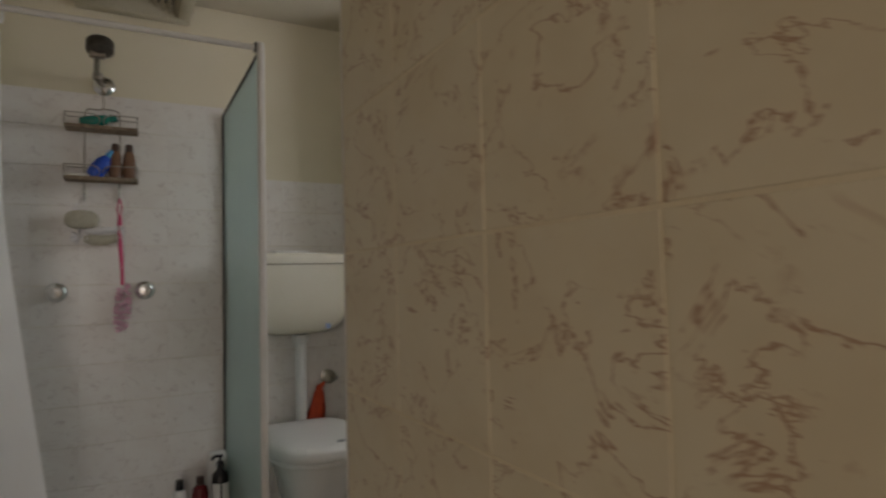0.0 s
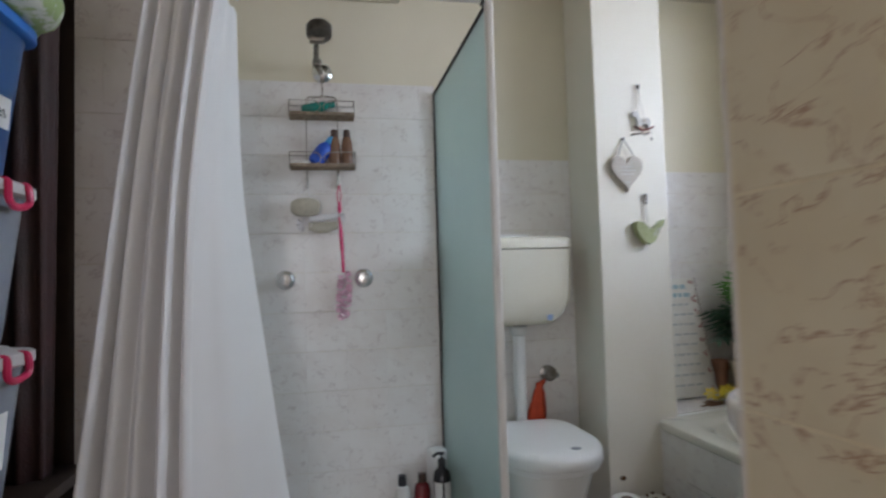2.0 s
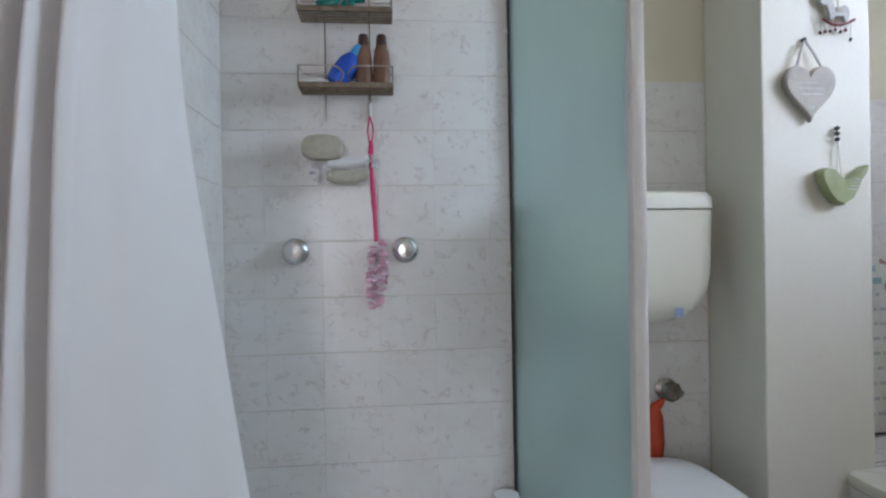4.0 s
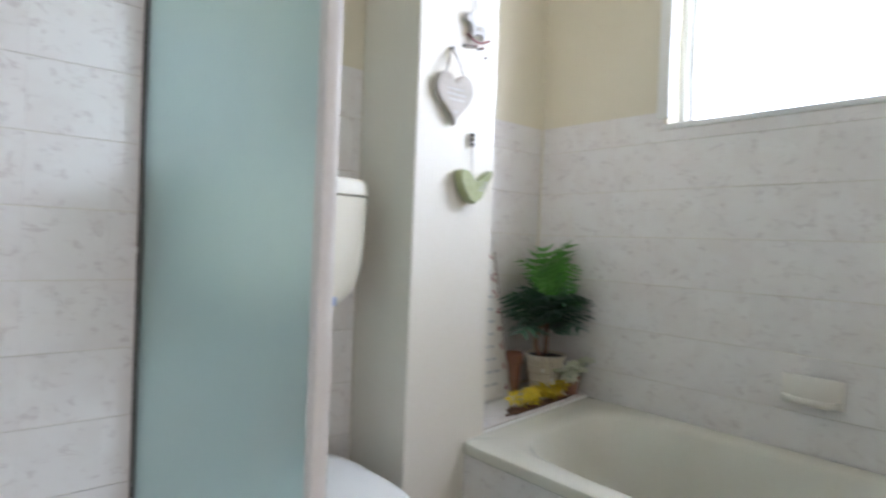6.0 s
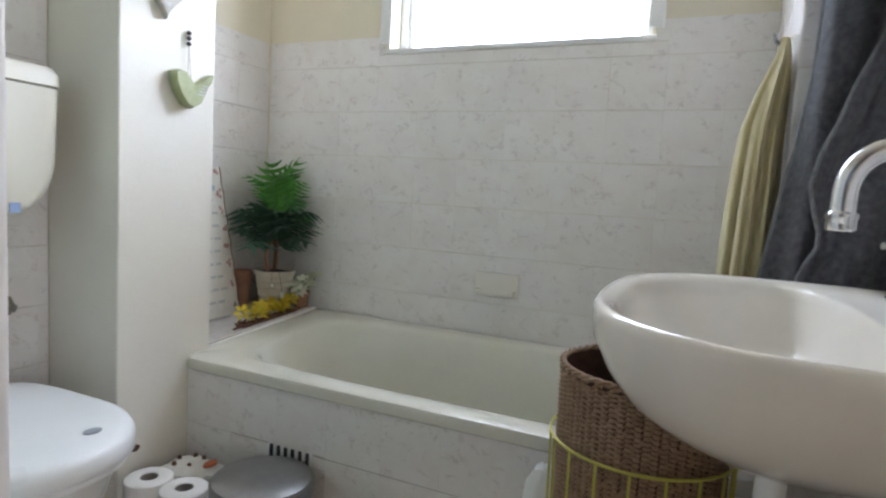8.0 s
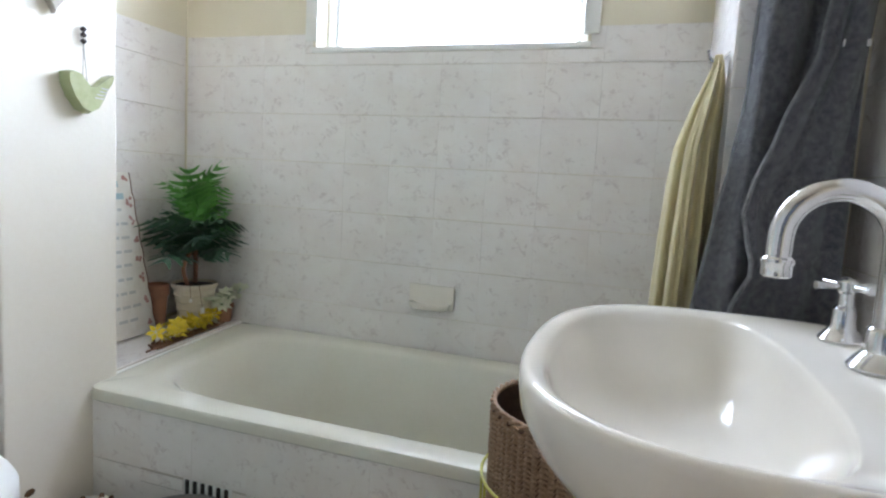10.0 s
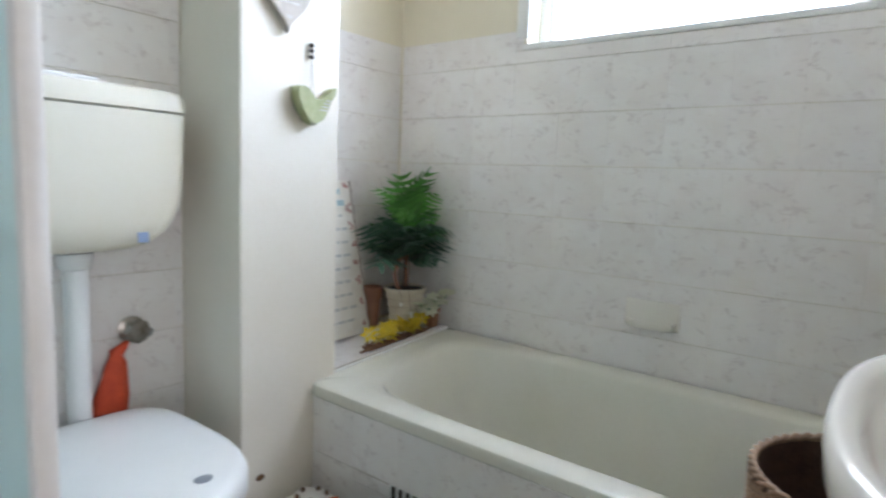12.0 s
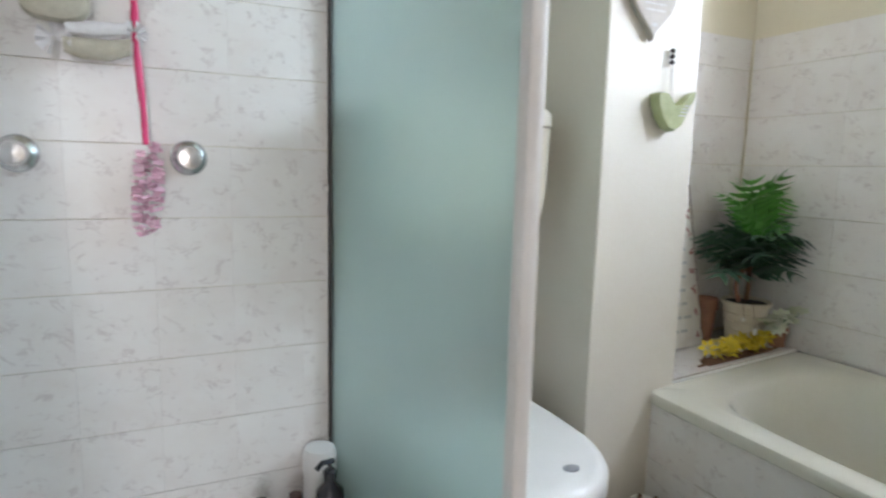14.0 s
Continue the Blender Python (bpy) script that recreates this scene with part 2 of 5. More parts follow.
def disc_oval(cx, cy, z, hx, hy, n=40, e=2.0, e_back=None, hy_back=None):
    """A closed superellipse; the back half (towards -y) may have its own depth and squareness."""
    ring = []
    for i in range(n):
        a = 2 * math.pi * i / n
        c, s = math.cos(a), math.sin(a)
        ee = e if s >= 0 else (e_back or e)
        h = hy if s >= 0 else (hy_back or hy)
        ring.append((cx + hx * math.copysign(abs(c) ** (2 / ee), c), cy + h * math.copysign(abs(s) ** (2 / ee), s), z))
    return ring


def text_bars(bm, rows, to_world):
    """Flat bars in place of writing: rows of (u0, u1, v0, v1) on a face."""
    for u0, u1, v0, v1 in rows:
        bm.faces.new([bm.verts.new(to_world(u, v)) for u, v in ((u0, v0), (u1, v0), (u1, v1), (u0, v1))])
    return bm


TILE_MESHES = {}


def tile_mesh(w, h, material, thick=0.008, bevel=0.0008, side=0.15):
    key = (round(w, 3), round(h, 3), material.name)
    if key not in TILE_MESHES:
        bm = bmesh.new()
        rings = []
        for i, z in ((0, 0.0), (0, thick - bevel), (bevel, thick)):
            x, y = w / 2 - i * side, h / 2 - i
            rings.append([(-x, -y, z), (x, -y, z), (x, y, z), (-x, y, z)])
        loft(bm, rings)
        me = bpy.data.meshes.new("tile")
        bm.to_mesh(me)
        bm.free()
        me.materials.append(material)
        TILE_MESHES[key] = me
    return TILE_MESHES[key]


def cut(rect, hole):
    """What is left of a rectangle (u0, u1, v0, v1) outside a hole."""
    a0, a1, b0, b1 = rect
    c0, c1, d0, d1 = hole
    if c0 >= a1 or c1 <= a0 or d0 >= b1 or d1 <= b0:
        return [rect]
    out = []
    if d0 > b0:
        out.append((a0, a1, b0, d0))
    if d1 < b1:
        out.append((a0, a1, d1, b1))
    m0, m1 = max(b0, d0), min(b1, d1)
    if c0 > a0:
        out.append((a0, c0, m0, m1))
    if c1 < a1:
        out.append((c1, a1, m0, m1))
    return out


def lay_tiles(parent, frame_m, u0, u1, v0, v1, u_joint, v_joint, size_u=0.154, size_v=0.152, material=None, gap=0.0013, holes=(), seed=1, sink=0.005):
    """Tiles on a face: frame_m puts u, v and the outward normal into the world; joints run through u_joint and v_joint."""
    rnd = random.Random(seed)
    k0, k1 = math.floor((u0 - u_joint) / size_u), math.ceil((u1 - u_joint) / size_u)
    j0, j1 = math.floor((v0 - v_joint) / size_v), math.ceil((v1 - v_joint) / size_v)
    for k in range(k0, k1):
        for j in range(j0, j1):
            todo = [(max(u0, u_joint + k * size_u), min(u1, u_joint + (k + 1) * size_u), max(v0, v_joint + j * size_v), min(v1, v_joint + (j + 1) * size_v))]
            for hole in holes:
                todo = [r for q in todo for r in cut(q, hole)]
            for a, b, c, d in todo:
                if b - a < 0.012 or d - c < 0.012:
                    continue
                ob = new("tile", tile_mesh(b - a - gap * (0.9 if gap > 0.0025 else 0.06), d - c - gap, material))
                ob.parent = parent
                lift = rnd.uniform(-0.0004, 0.0004)
                ob.matrix_world = frame_m @ Matrix.Translation(((a + b) / 2, (c + d) / 2, lift - sink)) @ pose(0, 0, 0, rnd.uniform(-0.12, 0.12), rnd.uniform(-0.12, 0.12), 0)


def face_frame(origin, u, v):
    u, v = Vector(u), Vector(v)
    w = u.cross(v)
    return Matrix(((u.x, v.x, w.x, origin[0]), (u.y, v.y, w.y, origin[1]), (u.z, v.z, w.z, origin[2]), (0, 0, 0, 1)))


# ---- the room ----
H = 2.28
ROWZ = 1.102


def setting(name, bm, material, label, **k):
    return tagged(finish(bm, name, material, smooth=False, **k), label, "", "", "structure")


floor = setting("floor", boxed(-1.4, 1.8, -1.3, 3.0, -0.1, -0.008), GROUT, "tan ceramic tiled bathroom floor")
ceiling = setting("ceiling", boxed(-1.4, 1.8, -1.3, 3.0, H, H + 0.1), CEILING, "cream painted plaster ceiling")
wall_back = setting("wall_back", boxed(-0.65, 1.8, 2.85, 3.0, 0, H), CREAM, "back wall of cream paint above marbled white tiles")
bm = bmesh.new()
for a in ((0.985, 2.85, 0, 1.45), (0.985, 2.85, 2.06, H), (0.985, 1.503, 1.45, 2.06), (2.344, 2.85, 1.45, 2.06)):
    box(bm, 1.63, 1.78, *a)
wall_window = setting("wall_window", bm, CREAM, "window wall of cream paint above marbled white tiles")
wall_shower = setting("wall_shower", boxed(-0.788, -0.55, 2.06, 2.85, 0, H), CREAM, "short tiled wall at the side of the shower")
wall_near = setting("wall_near", boxed(0.14, 0.26, -1.2, 0.98, 0, H, bevel=0.004), GROUT_CREAM, "passage wall of marbled tiles with warm light put into their tan")
wall_basin = setting("wall_basin", boxed(0.26, 1.78, 0.86, 0.98, 0, H), CREAM, "tiled wall behind the wash basin")
wall_bath_end = setting("wall_bath_end", boxed(1.14, 1.63, 0.98, 1.19, 0, H), CREAM, "tiled wall return at the end of the bath")
wall_left = setting("wall_left", boxed(-1.4, -1.28, -1.2, 2.06, 0, H), CREAM, "cream painted wall behind the storage boxes")
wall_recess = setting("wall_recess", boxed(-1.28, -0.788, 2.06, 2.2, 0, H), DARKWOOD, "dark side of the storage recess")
bm = bmesh.new()
for a in ((-1.4, -1.2, 0, H), (-0.3, 0.26, 0, H), (-1.2, -0.3, 2.04, H)):
    box(bm, a[0], a[1], -1.3, -1.2, a[2], a[3])
wall_rear = setting("wall_rear", bm, CREAM, "plain cream wall with a doorway at the end of the passage")
pillar = setting("pillar", boxed(0.815, 1.105, 2.588, 2.846, 0, H, bevel=0.004), PILLAR, "white painted pillar with stained foot between toilet and bath")


# ---- window ----
def build_window():
    w = tagged(new("window_1"), "white painted window with bright daylight behind clear panes", "", "", "structure")
    y0, y1, z0, z1 = 1.503, 2.344, 1.45, 2.06
    bm = bmesh.new()
    for a in ((y0 - 0.03, y0 + 0.012, z0 + 0.03, z1 + 0.03), (y1 - 0.012, y1 + 0.03, z0 + 0.03, z1 + 0.03), (y0 + 0.012, y1 - 0.012, z1, z1 + 0.03)):
        box(bm, 1.612, 1.629, *a, bevel=0.003)
    part("window_casing", bm, WHITE, w)
    bm = bmesh.new()
    for a in ((y0, y0 + 0.026, z0 + 0.012, z1), (y1 - 0.026, y1, z0 + 0.012, z1), (y0 + 0.026, y1 - 0.026, z0 + 0.012, z0 + 0.03), (y0 + 0.026, y1 - 0.026, z1 - 0.03, z1)):
        box(bm, 1.70, 1.75, *a, bevel=0.004)
    part("window_frame", bm, WHITE, w)
    part("window_sill", boxed(1.6235, 1.77, y0 - 0.012, y1 + 0.012, z0 - 0.006, z0 + 0.012, bevel=0.004), WHITE, w)
    bm = bmesh.new()
    for a in ((y1 - 0.042, y1 - 0.027), (y0 + 0.027, y0 + 0.042)):
        box(bm, 1.712, 1.738, *a, z0 + 0.031, z1 - 0.031, bevel=0.003)
    part("sash", bm, WHITE, w)
    p = part("pane", boxed(1.722, 1.727, y0 + 0.042, y1 - 0.042, z0 + 0.03, z1 - 0.03), GLASS, w)
    p.visible_shadow = False


build_window()


# ---- shower ----
tray = setting("shower_tray", boxed(-0.541, 0.27, 2.0, 2.84, 0.0, 0.15, bevel=0.012), CERAMIC, "white raised shower tray")


def build_screen():
    s = thing("shower_screen", "frosted green glass shower screen in white and black aluminium", "shower screen", (0.240, 2.43, 0.15))
    part("glass_panel", boxed(-0.003, 0.003, -0.412, 0.395, 0.02, 1.655), FROST, s, "frosted pale green glass").visible_shadow = False
    part("front_post", boxed(-0.017, 0.004, -0.432, -0.408, 0.0, 1.675, bevel=0.005), ALU, s, "white aluminium post")
    part("top_seal", boxed(-0.006, 0.006, -0.412, 0.398, 1.655, 1.669, bevel=0.002), BLACK, s, "black rubber strip")
    part("wall_channel", boxed(-0.008, 0.008, 0.395, 0.411, 0.0, 1.669, bevel=0.002), BLACK, s, "dark wall channel")
    part("bottom_rail", boxed(-0.01, 0.01, -0.412, 0.395, 0.0, 0.02, bevel=0.002), ALU, s)
    for z in (0.25, 0.866, 1.53):
        part("screw_clip", lathe(bmesh.new(), [(0.007, 0), (0.009, -0.004), (0.006, -0.009), (0.001, -0.01)], (-0.012, 0.411, z), 12, "y"), ALU, s)


build_screen()


def build_rail():
    r = thing("curtain_rail", "thin white round shower curtain rail", "curtain rail", (0.23, 2.02, 1.812))
    part("rod", tube(bmesh.new(), [(-0.01, 0, 0), (-0.9, 0, 0)], 0.0085, 12), ALU, r)
    part("end_bracket", boxed(-0.91, -0.88, -0.012, 0.034, -0.014, 0.014, bevel=0.004), ALU, r)
    part("screen_bracket", boxed(-0.014, 0.006, -0.012, 0.012, -0.012, 0.014, bevel=0.003), BLACK, r)
    return r


build_rail()


def build_curtain():
    c = thing("shower_curtain", "white fabric shower curtain gathered to one side", "curtain", (-0.52, 2.02, 1.79))
    rnd = random.Random(4)
    nu, nv, folds, split = 170, 44, 5.0, 0.68
    rows = []
    for j in range(nv + 1):
        v = j / nv
        z = -1.62 * v
        left = -0.11 - 0.20 * v
        right = 0.096 + 0.105 * ((v - 0.3) + math.sqrt((v - 0.3) ** 2 + 0.004))
        edge = left + (right - left) * (0.56 + 0.34 * (1 - v) ** 3)
        row = []
        for i in range(nu + 1):
            u = i / nu
            if u < split:
                w = u / split
                a = 2 * math.pi * folds * w + 0.9 * math.sin(4 * w + 1.5 * v) + 0.5
                amp = (0.02 + 0.016 * math.sin(5 * w + 1) ** 2) * (0.75 + 0.45 * v)
                x = left + (edge - left) * (w + 0.022 * math.sin(a + 1) * (1 - 0.3 * v))
                y = amp * math.sin(a) + 0.004 * math.sin(2.3 * a + 3 * v) * (1 - v) - 0.03 * v * (1 - w)
            else:
                w = (u - split) / (1 - split)
                a = 2 * math.pi * folds + 0.9 * math.sin(4 + 1.5 * v) + 0.5
                y0 = (0.02 + 0.016 * math.sin(6) ** 2) * (0.75 + 0.45 * v) * math.sin(a)
                x = edge + (right - edge) * w
                y = y0 + w * (0.10 + 0.14 * v) + 0.007 * math.sin(3.2 * w * math.pi) * (1 - 0.5 * v) * math.sin(math.pi * w) + 0.004 * math.sin(9 * v + 4 * w) * w
            sag = 0.010 * abs(math.sin(math.pi * folds * u * 1.3)) * max(0.0, 1 - v * 10)
            row.append((x, y, z - sag))
        rows.append(row)
    bm = loft(bmesh.new(), rows, closed=False)
    cloth = part("cloth", bm, CURTAIN_M, c, angle=180)
    for x in (-0.105, -0.08, -0.055, -0.02, 0.015, 0.05, 0.082, 0.11):
        pts = [(x + 0.004 * math.sin(a), 0.013 * math.sin(a), 0.012 + 0.03 * math.cos(a)) for a in [k * math.pi / 8 for k in range(17)]]
        part("ring", tube(bmesh.new(), pts, 0.0034, 8), PLASTIC, c, "white plastic ring")


build_curtain()


# ---- bath ----
bath_panel = setting("bath_panel", boxed(1.034, 1.06, 1.19, 2.588, 0, 0.47), GROUT, "tiled front panel of the bath with vent slots")
bm = boxed(1.03, 1.63, 2.60, 2.85, 0.0, 0.512)
for v in bm.verts:
    if v.co.z > 0.3:
        v.co.z += 0.06 * (v.co.x - 1.03)
ledge = setting("ledge", bm, GROUT, "tiled ledge at the end of the bath")
vent = tagged(finish(boxed(1.0335, 1.036, 2.165, 2.305, 0.27, 0.325), "vent_plate", PLASTIC, smooth=False), "white slotted vent in the bath panel", "vent")
for k in range(6):
    part("slot", boxed(1.030, 1.0337, 2.176 + k * 0.0225, 2.185 + k * 0.0225, 0.272, 0.318), BLACK, vent)


def build_bath():
    b = thing("bathtub", "cream enamelled bathtub built into the tiled corner", "bathtub", (1.327, 1.897, 0))
    def ring(x0, x1, y0, y1, z, e):
        pts = disc_oval((x0 + x1) / 2 - 1.327, (y0 + y1) / 2 - 1.897, z, (x1 - x0) / 2, (y1 - y0) / 2, 72, e)
        return [(x, y, zz + 0.04 * (x + 0.3) / 0.6) for x, y, zz in pts]
    rings = [ring(1.03, 1.621, 1.192, 2.598, 0.465, 40), ring(1.022, 1.621, 1.192, 2.598, 0.472, 40), ring(1.019, 1.621, 1.192, 2.598, 0.488, 36),
             ring(1.024, 1.621, 1.192, 2.598, 0.499, 34), ring(1.035, 1.62, 1.194, 2.597, 0.503, 30), ring(1.075, 1.59, 1.23, 2.535, 0.501, 6.5),
             ring(1.09, 1.58, 1.25, 2.50, 0.497, 5), ring(1.098, 1.572, 1.26, 2.485, 0.485, 4.6), ring(1.12, 1.555, 1.28, 2.44, 0.38, 4.2),
             ring(1.15, 1.53, 1.31, 2.36, 0.22, 4), ring(1.18, 1.50, 1.35, 2.28, 0.13, 3.6), ring(1.23, 1.45, 1.42, 2.18, 0.105, 3)]
    part("tub", loft(bmesh.new(), rings, cap0=False), BATH_E, b)
    part("overflow", lathe(bmesh.new(), [(0.026, 0), (0.028, 0.004), (0.02, 0.008), (0.001, 0.009)], (0, -0.61, 0.36), 20, "y"), CHROME, b)
    part("sealant", tube(bmesh.new(), [(-0.298, 0.6975, 0.506), (0.0, 0.6975, 0.526), (0.29, 0.6975, 0.545)], 0.004, 8), WHITE, b, "white sealant bead")
    part("sealant", tube(bmesh.new(), [(0.2935, -0.70, 0.5405), (0.2935, 0.695, 0.5405)], 0.0022, 6), DARKWOOD, b, "dark mouldy sealant line")


build_bath()


def build_soap_dish():
    d = thing("soap_dish", "cream ceramic soap dish fixed to the tiles", "soap dish", (1.622, 1.907, 0.708))
    part("backplate", boxed(-0.008, 0.0, -0.072, 0.072, -0.035, 0.04, bevel=0.004), BASIN_GLAZE, d)
    rings = [disc_oval(-0.019, 0, z, hx, hy, 28, 5) for z, hx, hy in ((-0.033, 0.011, 0.054), (-0.029, 0.015, 0.06), (-0.016, 0.018, 0.064), (-0.013, 0.017, 0.063), (-0.016, 0.013, 0.058), (-0.024, 0.01, 0.05))]
    part("tray", loft(bmesh.new(), rings), BASIN_GLAZE, d)


build_soap_dish()

# ---- things on the ledge ----
LEAF_D = mat("dark_green_leaf", (0.085, 0.19, 0.115), 0.35, other=(0.055, 0.125, 0.08), scale=20, random_tint=0.35, bump=0.1)
LEAF_L = mat("bright_green_leaf", (0.13, 0.36, 0.07), 0.35, other=(0.08, 0.25, 0.045), scale=20, random_tint=0.25, bump=0.1)
LEAF_M = mat("green_leaf", (0.10, 0.26, 0.09), 0.35, other=(0.06, 0.17, 0.06), scale=20, random_tint=0.25, bump=0.1)
TERRA = mat("terracotta", (0.42, 0.21, 0.13), 0.8, other=(0.26, 0.12, 0.075), scale=18, bump=0.15)
POTM = mat("ribbed_cream_pot", (0.66, 0.60, 0.48), 0.6, other=(0.54, 0.47, 0.35), scale=16, bump=0.1)
SOIL = mat("dark_soil", (0.04, 0.026, 0.018), 0.95, other=(0.02, 0.014, 0.01), scale=60, bump=0.5)
YELLOW = mat("yellow_petal", (0.80, 0.62, 0.03), 0.6, other=(0.55, 0.42, 0.03), scale=30, random_tint=0.15)
PETAL = mat("white_petal", (0.80, 0.80, 0.66), 0.6, other=(0.70, 0.72, 0.50), scale=30)
BARK = mat("brown_stem", (0.22, 0.10, 0.05), 0.8, other=(0.12, 0.06, 0.035), scale=40, bump=0.2)
INK = mat("grey_ink", (0.50, 0.51, 0.49), 0.8, other=(0.58, 0.58, 0.55))
PINKINK = mat("rose_ink", (0.52, 0.27, 0.24), 0.8, other=(0.40, 0.22, 0.19))
TEALINK = mat("faded_teal_ink", (0.33, 0.47, 0.50), 0.8, other=(0.42, 0.54, 0.56))
BOARD = mat("whitewashed_board", (0.82, 0.80, 0.74), 0.7, other=(0.72, 0.68, 0.60), scale=25, bump=0.15)


def frond_mesh(name, length, width, lobes, material, notch=0.86):
    """A divided leaf: a rib with fingers to both sides, cupped and drooping towards the tip."""
    bm = bmesh.new()
    def z_at(s, w):
        return 0.05 * math.sin(s * 2.4) * length * 4 - 0.9 * s * s * length * 0.25 - abs(w) * 0.25
    for k in range(lobes):
        s0, s1 = k / lobes, (k + notch) / lobes
        sm = (s0 + s1) / 2
        reach = width * math.sin(math.pi * min(1, 0.16 + 0.8 * sm)) ** 0.8
        for side in (-1, 1):
            cols = []
            for f in (0.0, 0.5, 0.85, 1.0):
                w = side * reach * f
                adv = 0.16 * f * f
                th = (1.0, 0.9, 0.6, 0.12)[(0.0, 0.5, 0.85, 1.0).index(f)]
                a, b = sm - (sm - s0) * th + adv, sm + (s1 - sm) * th + adv
                cols.append((bm.verts.new((w, a * length, z_at(a, w))), bm.verts.new((w, b * length, z_at(b, w)))))
            for p, q in zip(cols, cols[1:]):
                bm.faces.new((p[0], p[1], q[1], q[0]))
    tube(bm, [(0, s * length, z_at(s, 0) + 0.0005) for s in (0, 0.25, 0.5, 0.75, 1.0)], [0.002, 0.0018, 0.0014, 0.001, 0.0005], 5)
    me = bpy.data.meshes.new(name)
    bm.to_mesh(me)
    bm.free()
    me.shade_smooth()
    me.materials.append(material)
    return me


def build_plant():
    p = thing("potted_plant", "artificial green plant in a ribbed cream pot on the ledge", "potted plant", (1.512, 2.70, 0.5445))
    bm = lathe(bmesh.new(), [(0.046, 0.0), (0.05, 0.004), (0.054, 0.05), (0.062, 0.10), (0.066, 0.125), (0.071, 0.128), (0.073, 0.138), (0.07, 0.142), (0.065, 0.139), (0.062, 0.13), (0.05, 0.12)], n=40)
    part("pot", bm, POTM, p)
    for z, r in ((0.03, 0.0535), (0.055, 0.0562), (0.08, 0.0602), (0.105, 0.0645)):
        part("pot_rib", lathe(bmesh.new(), [(r - 0.002, z - 0.004), (r + 0.0015, z), (r - 0.002, z + 0.004)], n=36), POTM, p)
    part("soil", lathe(bmesh.new(), [(0.061, 0.122), (0.061, 0.134), (0.03, 0.14), (0.001, 0.142)], n=24), SOIL, p)
    rnd = random.Random(11)
    part("stem", tube(bmesh.new(), curve_pts([(0, 0, 0.13), (0.008, 0.004, 0.19), (0.0, 0.0, 0.25), (-0.004, 0.006, 0.33)]), 0.008, 8), BARK, p)
    part("stem", tube(bmesh.new(), curve_pts([(-0.03, 0, 0.13), (-0.04, 0.01, 0.19), (-0.02, 0.0, 0.25)]), 0.007, 8), TERRA, p, "orange stem")
    dark = [frond_mesh("leaf", 0.15, 0.078, 6, LEAF_D), frond_mesh("leaf", 0.125, 0.068, 6, LEAF_D)]
    light = [frond_mesh("leaf", 0.14, 0.058, 7, LEAF_L, 0.72), frond_mesh("leaf", 0.115, 0.05, 6, LEAF_L, 0.72)]
    mid = [frond_mesh("leaf", 0.135, 0.06, 6, LEAF_M, 0.78), frond_mesh("leaf", 0.115, 0.052, 6, LEAF_M, 0.78)]
    spots = []
    for k in range(20):
        a = 2 * math.pi * k / 20 * 1.0 + rnd.uniform(-0.2, 0.2)
        spots.append((dark[k % 2], a, rnd.uniform(0, 40), 0.235 + rnd.uniform(-0.02, 0.06), rnd.uniform(0.85, 1.15)))
    for k in range(12):
        spots.append((dark[k % 2], 2.4 * k, rnd.uniform(10, 60), 0.27 + rnd.uniform(-0.02, 0.05), 0.9))
    for k in range(13):
        spots.append((light[k % 2], 2.1 * k + 0.5, rnd.uniform(40, 86), 0.345 + rnd.uniform(-0.03, 0.06), rnd.uniform(0.85, 1.1)))
    for a, lift, z in ((2.4, 74, 0.36), (3.4, 80, 0.375), (4.3, 70, 0.35), (0.3, 78, 0.35)):
        spots.append((light[0], a, lift, z, 1.2))
    for k in range(9):
        spots.append((mid[k % 2], 2.2 * k + 1.1, rnd.uniform(30, 62), 0.285 + rnd.uniform(-0.05, 0.04), rnd.uniform(0.85, 1.05)))
    for me, a, lift, z, s in spots:
        ob = new("leaf", me)
        ob.parent = p
        out = 0.012 if lift > 50 else 0.03
        ob.matrix_world = p.matrix_world @ Matrix.Translation((-math.sin(a) * out, math.cos(a) * out * 0.8, z)) @ pose(0, 0, 0, 0, 0, math.degrees(a)) @ pose(0, 0, 0, lift, rnd.uniform(-30, 30), 0) @ Matrix.Scale(s, 4)
    part("tag", boxed(-0.062, -0.044, -0.078, -0.077, 0.055, 0.075), PLASTIC, p, "small white paper tag")
    part("tag", boxed(-0.09, -0.078, -0.06, -0.059, 0.095, 0.107), PLASTIC, p, "small white paper tag")
    part("tag_string", tube(bmesh.new(), [(-0.053, -0.077, 0.074), (-0.055, -0.07, 0.12), (-0.045, -0.056, 0.15)], 0.0008, 5), BARK, p)
    part("tag_string", tube(bmesh.new(), [(-0.084, -0.06, 0.106), (-0.078, -0.05, 0.14), (-0.06, -0.04, 0.15)], 0.0008, 5), BARK, p)


def flower(parent, at, r, material, petals, rnd, name="flower", tilt=50):
    bm = bmesh.new()
    m = Matrix.Translation(at) @ pose(0, 0, 0, rnd.uniform(-tilt, tilt), rnd.uniform(-tilt, tilt), rnd.uniform(0, 360))
    for k in range(petals):
        a = 2 * math.pi * k / petals
        d, s = Vector((math.cos(a), math.sin(a), 0)), Vector((-math.sin(a), math.cos(a), 0))
        pts = [d * 0.1 * r, d * 0.55 * r + s * 0.26 * r + Vector((0, 0, 0.2 * r)), d * r + Vector((0, 0, 0.12 * r)), d * 0.55 * r - s * 0.26 * r + Vector((0, 0, 0.2 * r))]
        bm.faces.new([bm.verts.new(m @ q) for q in pts])
    return part(name, bm, material, parent)


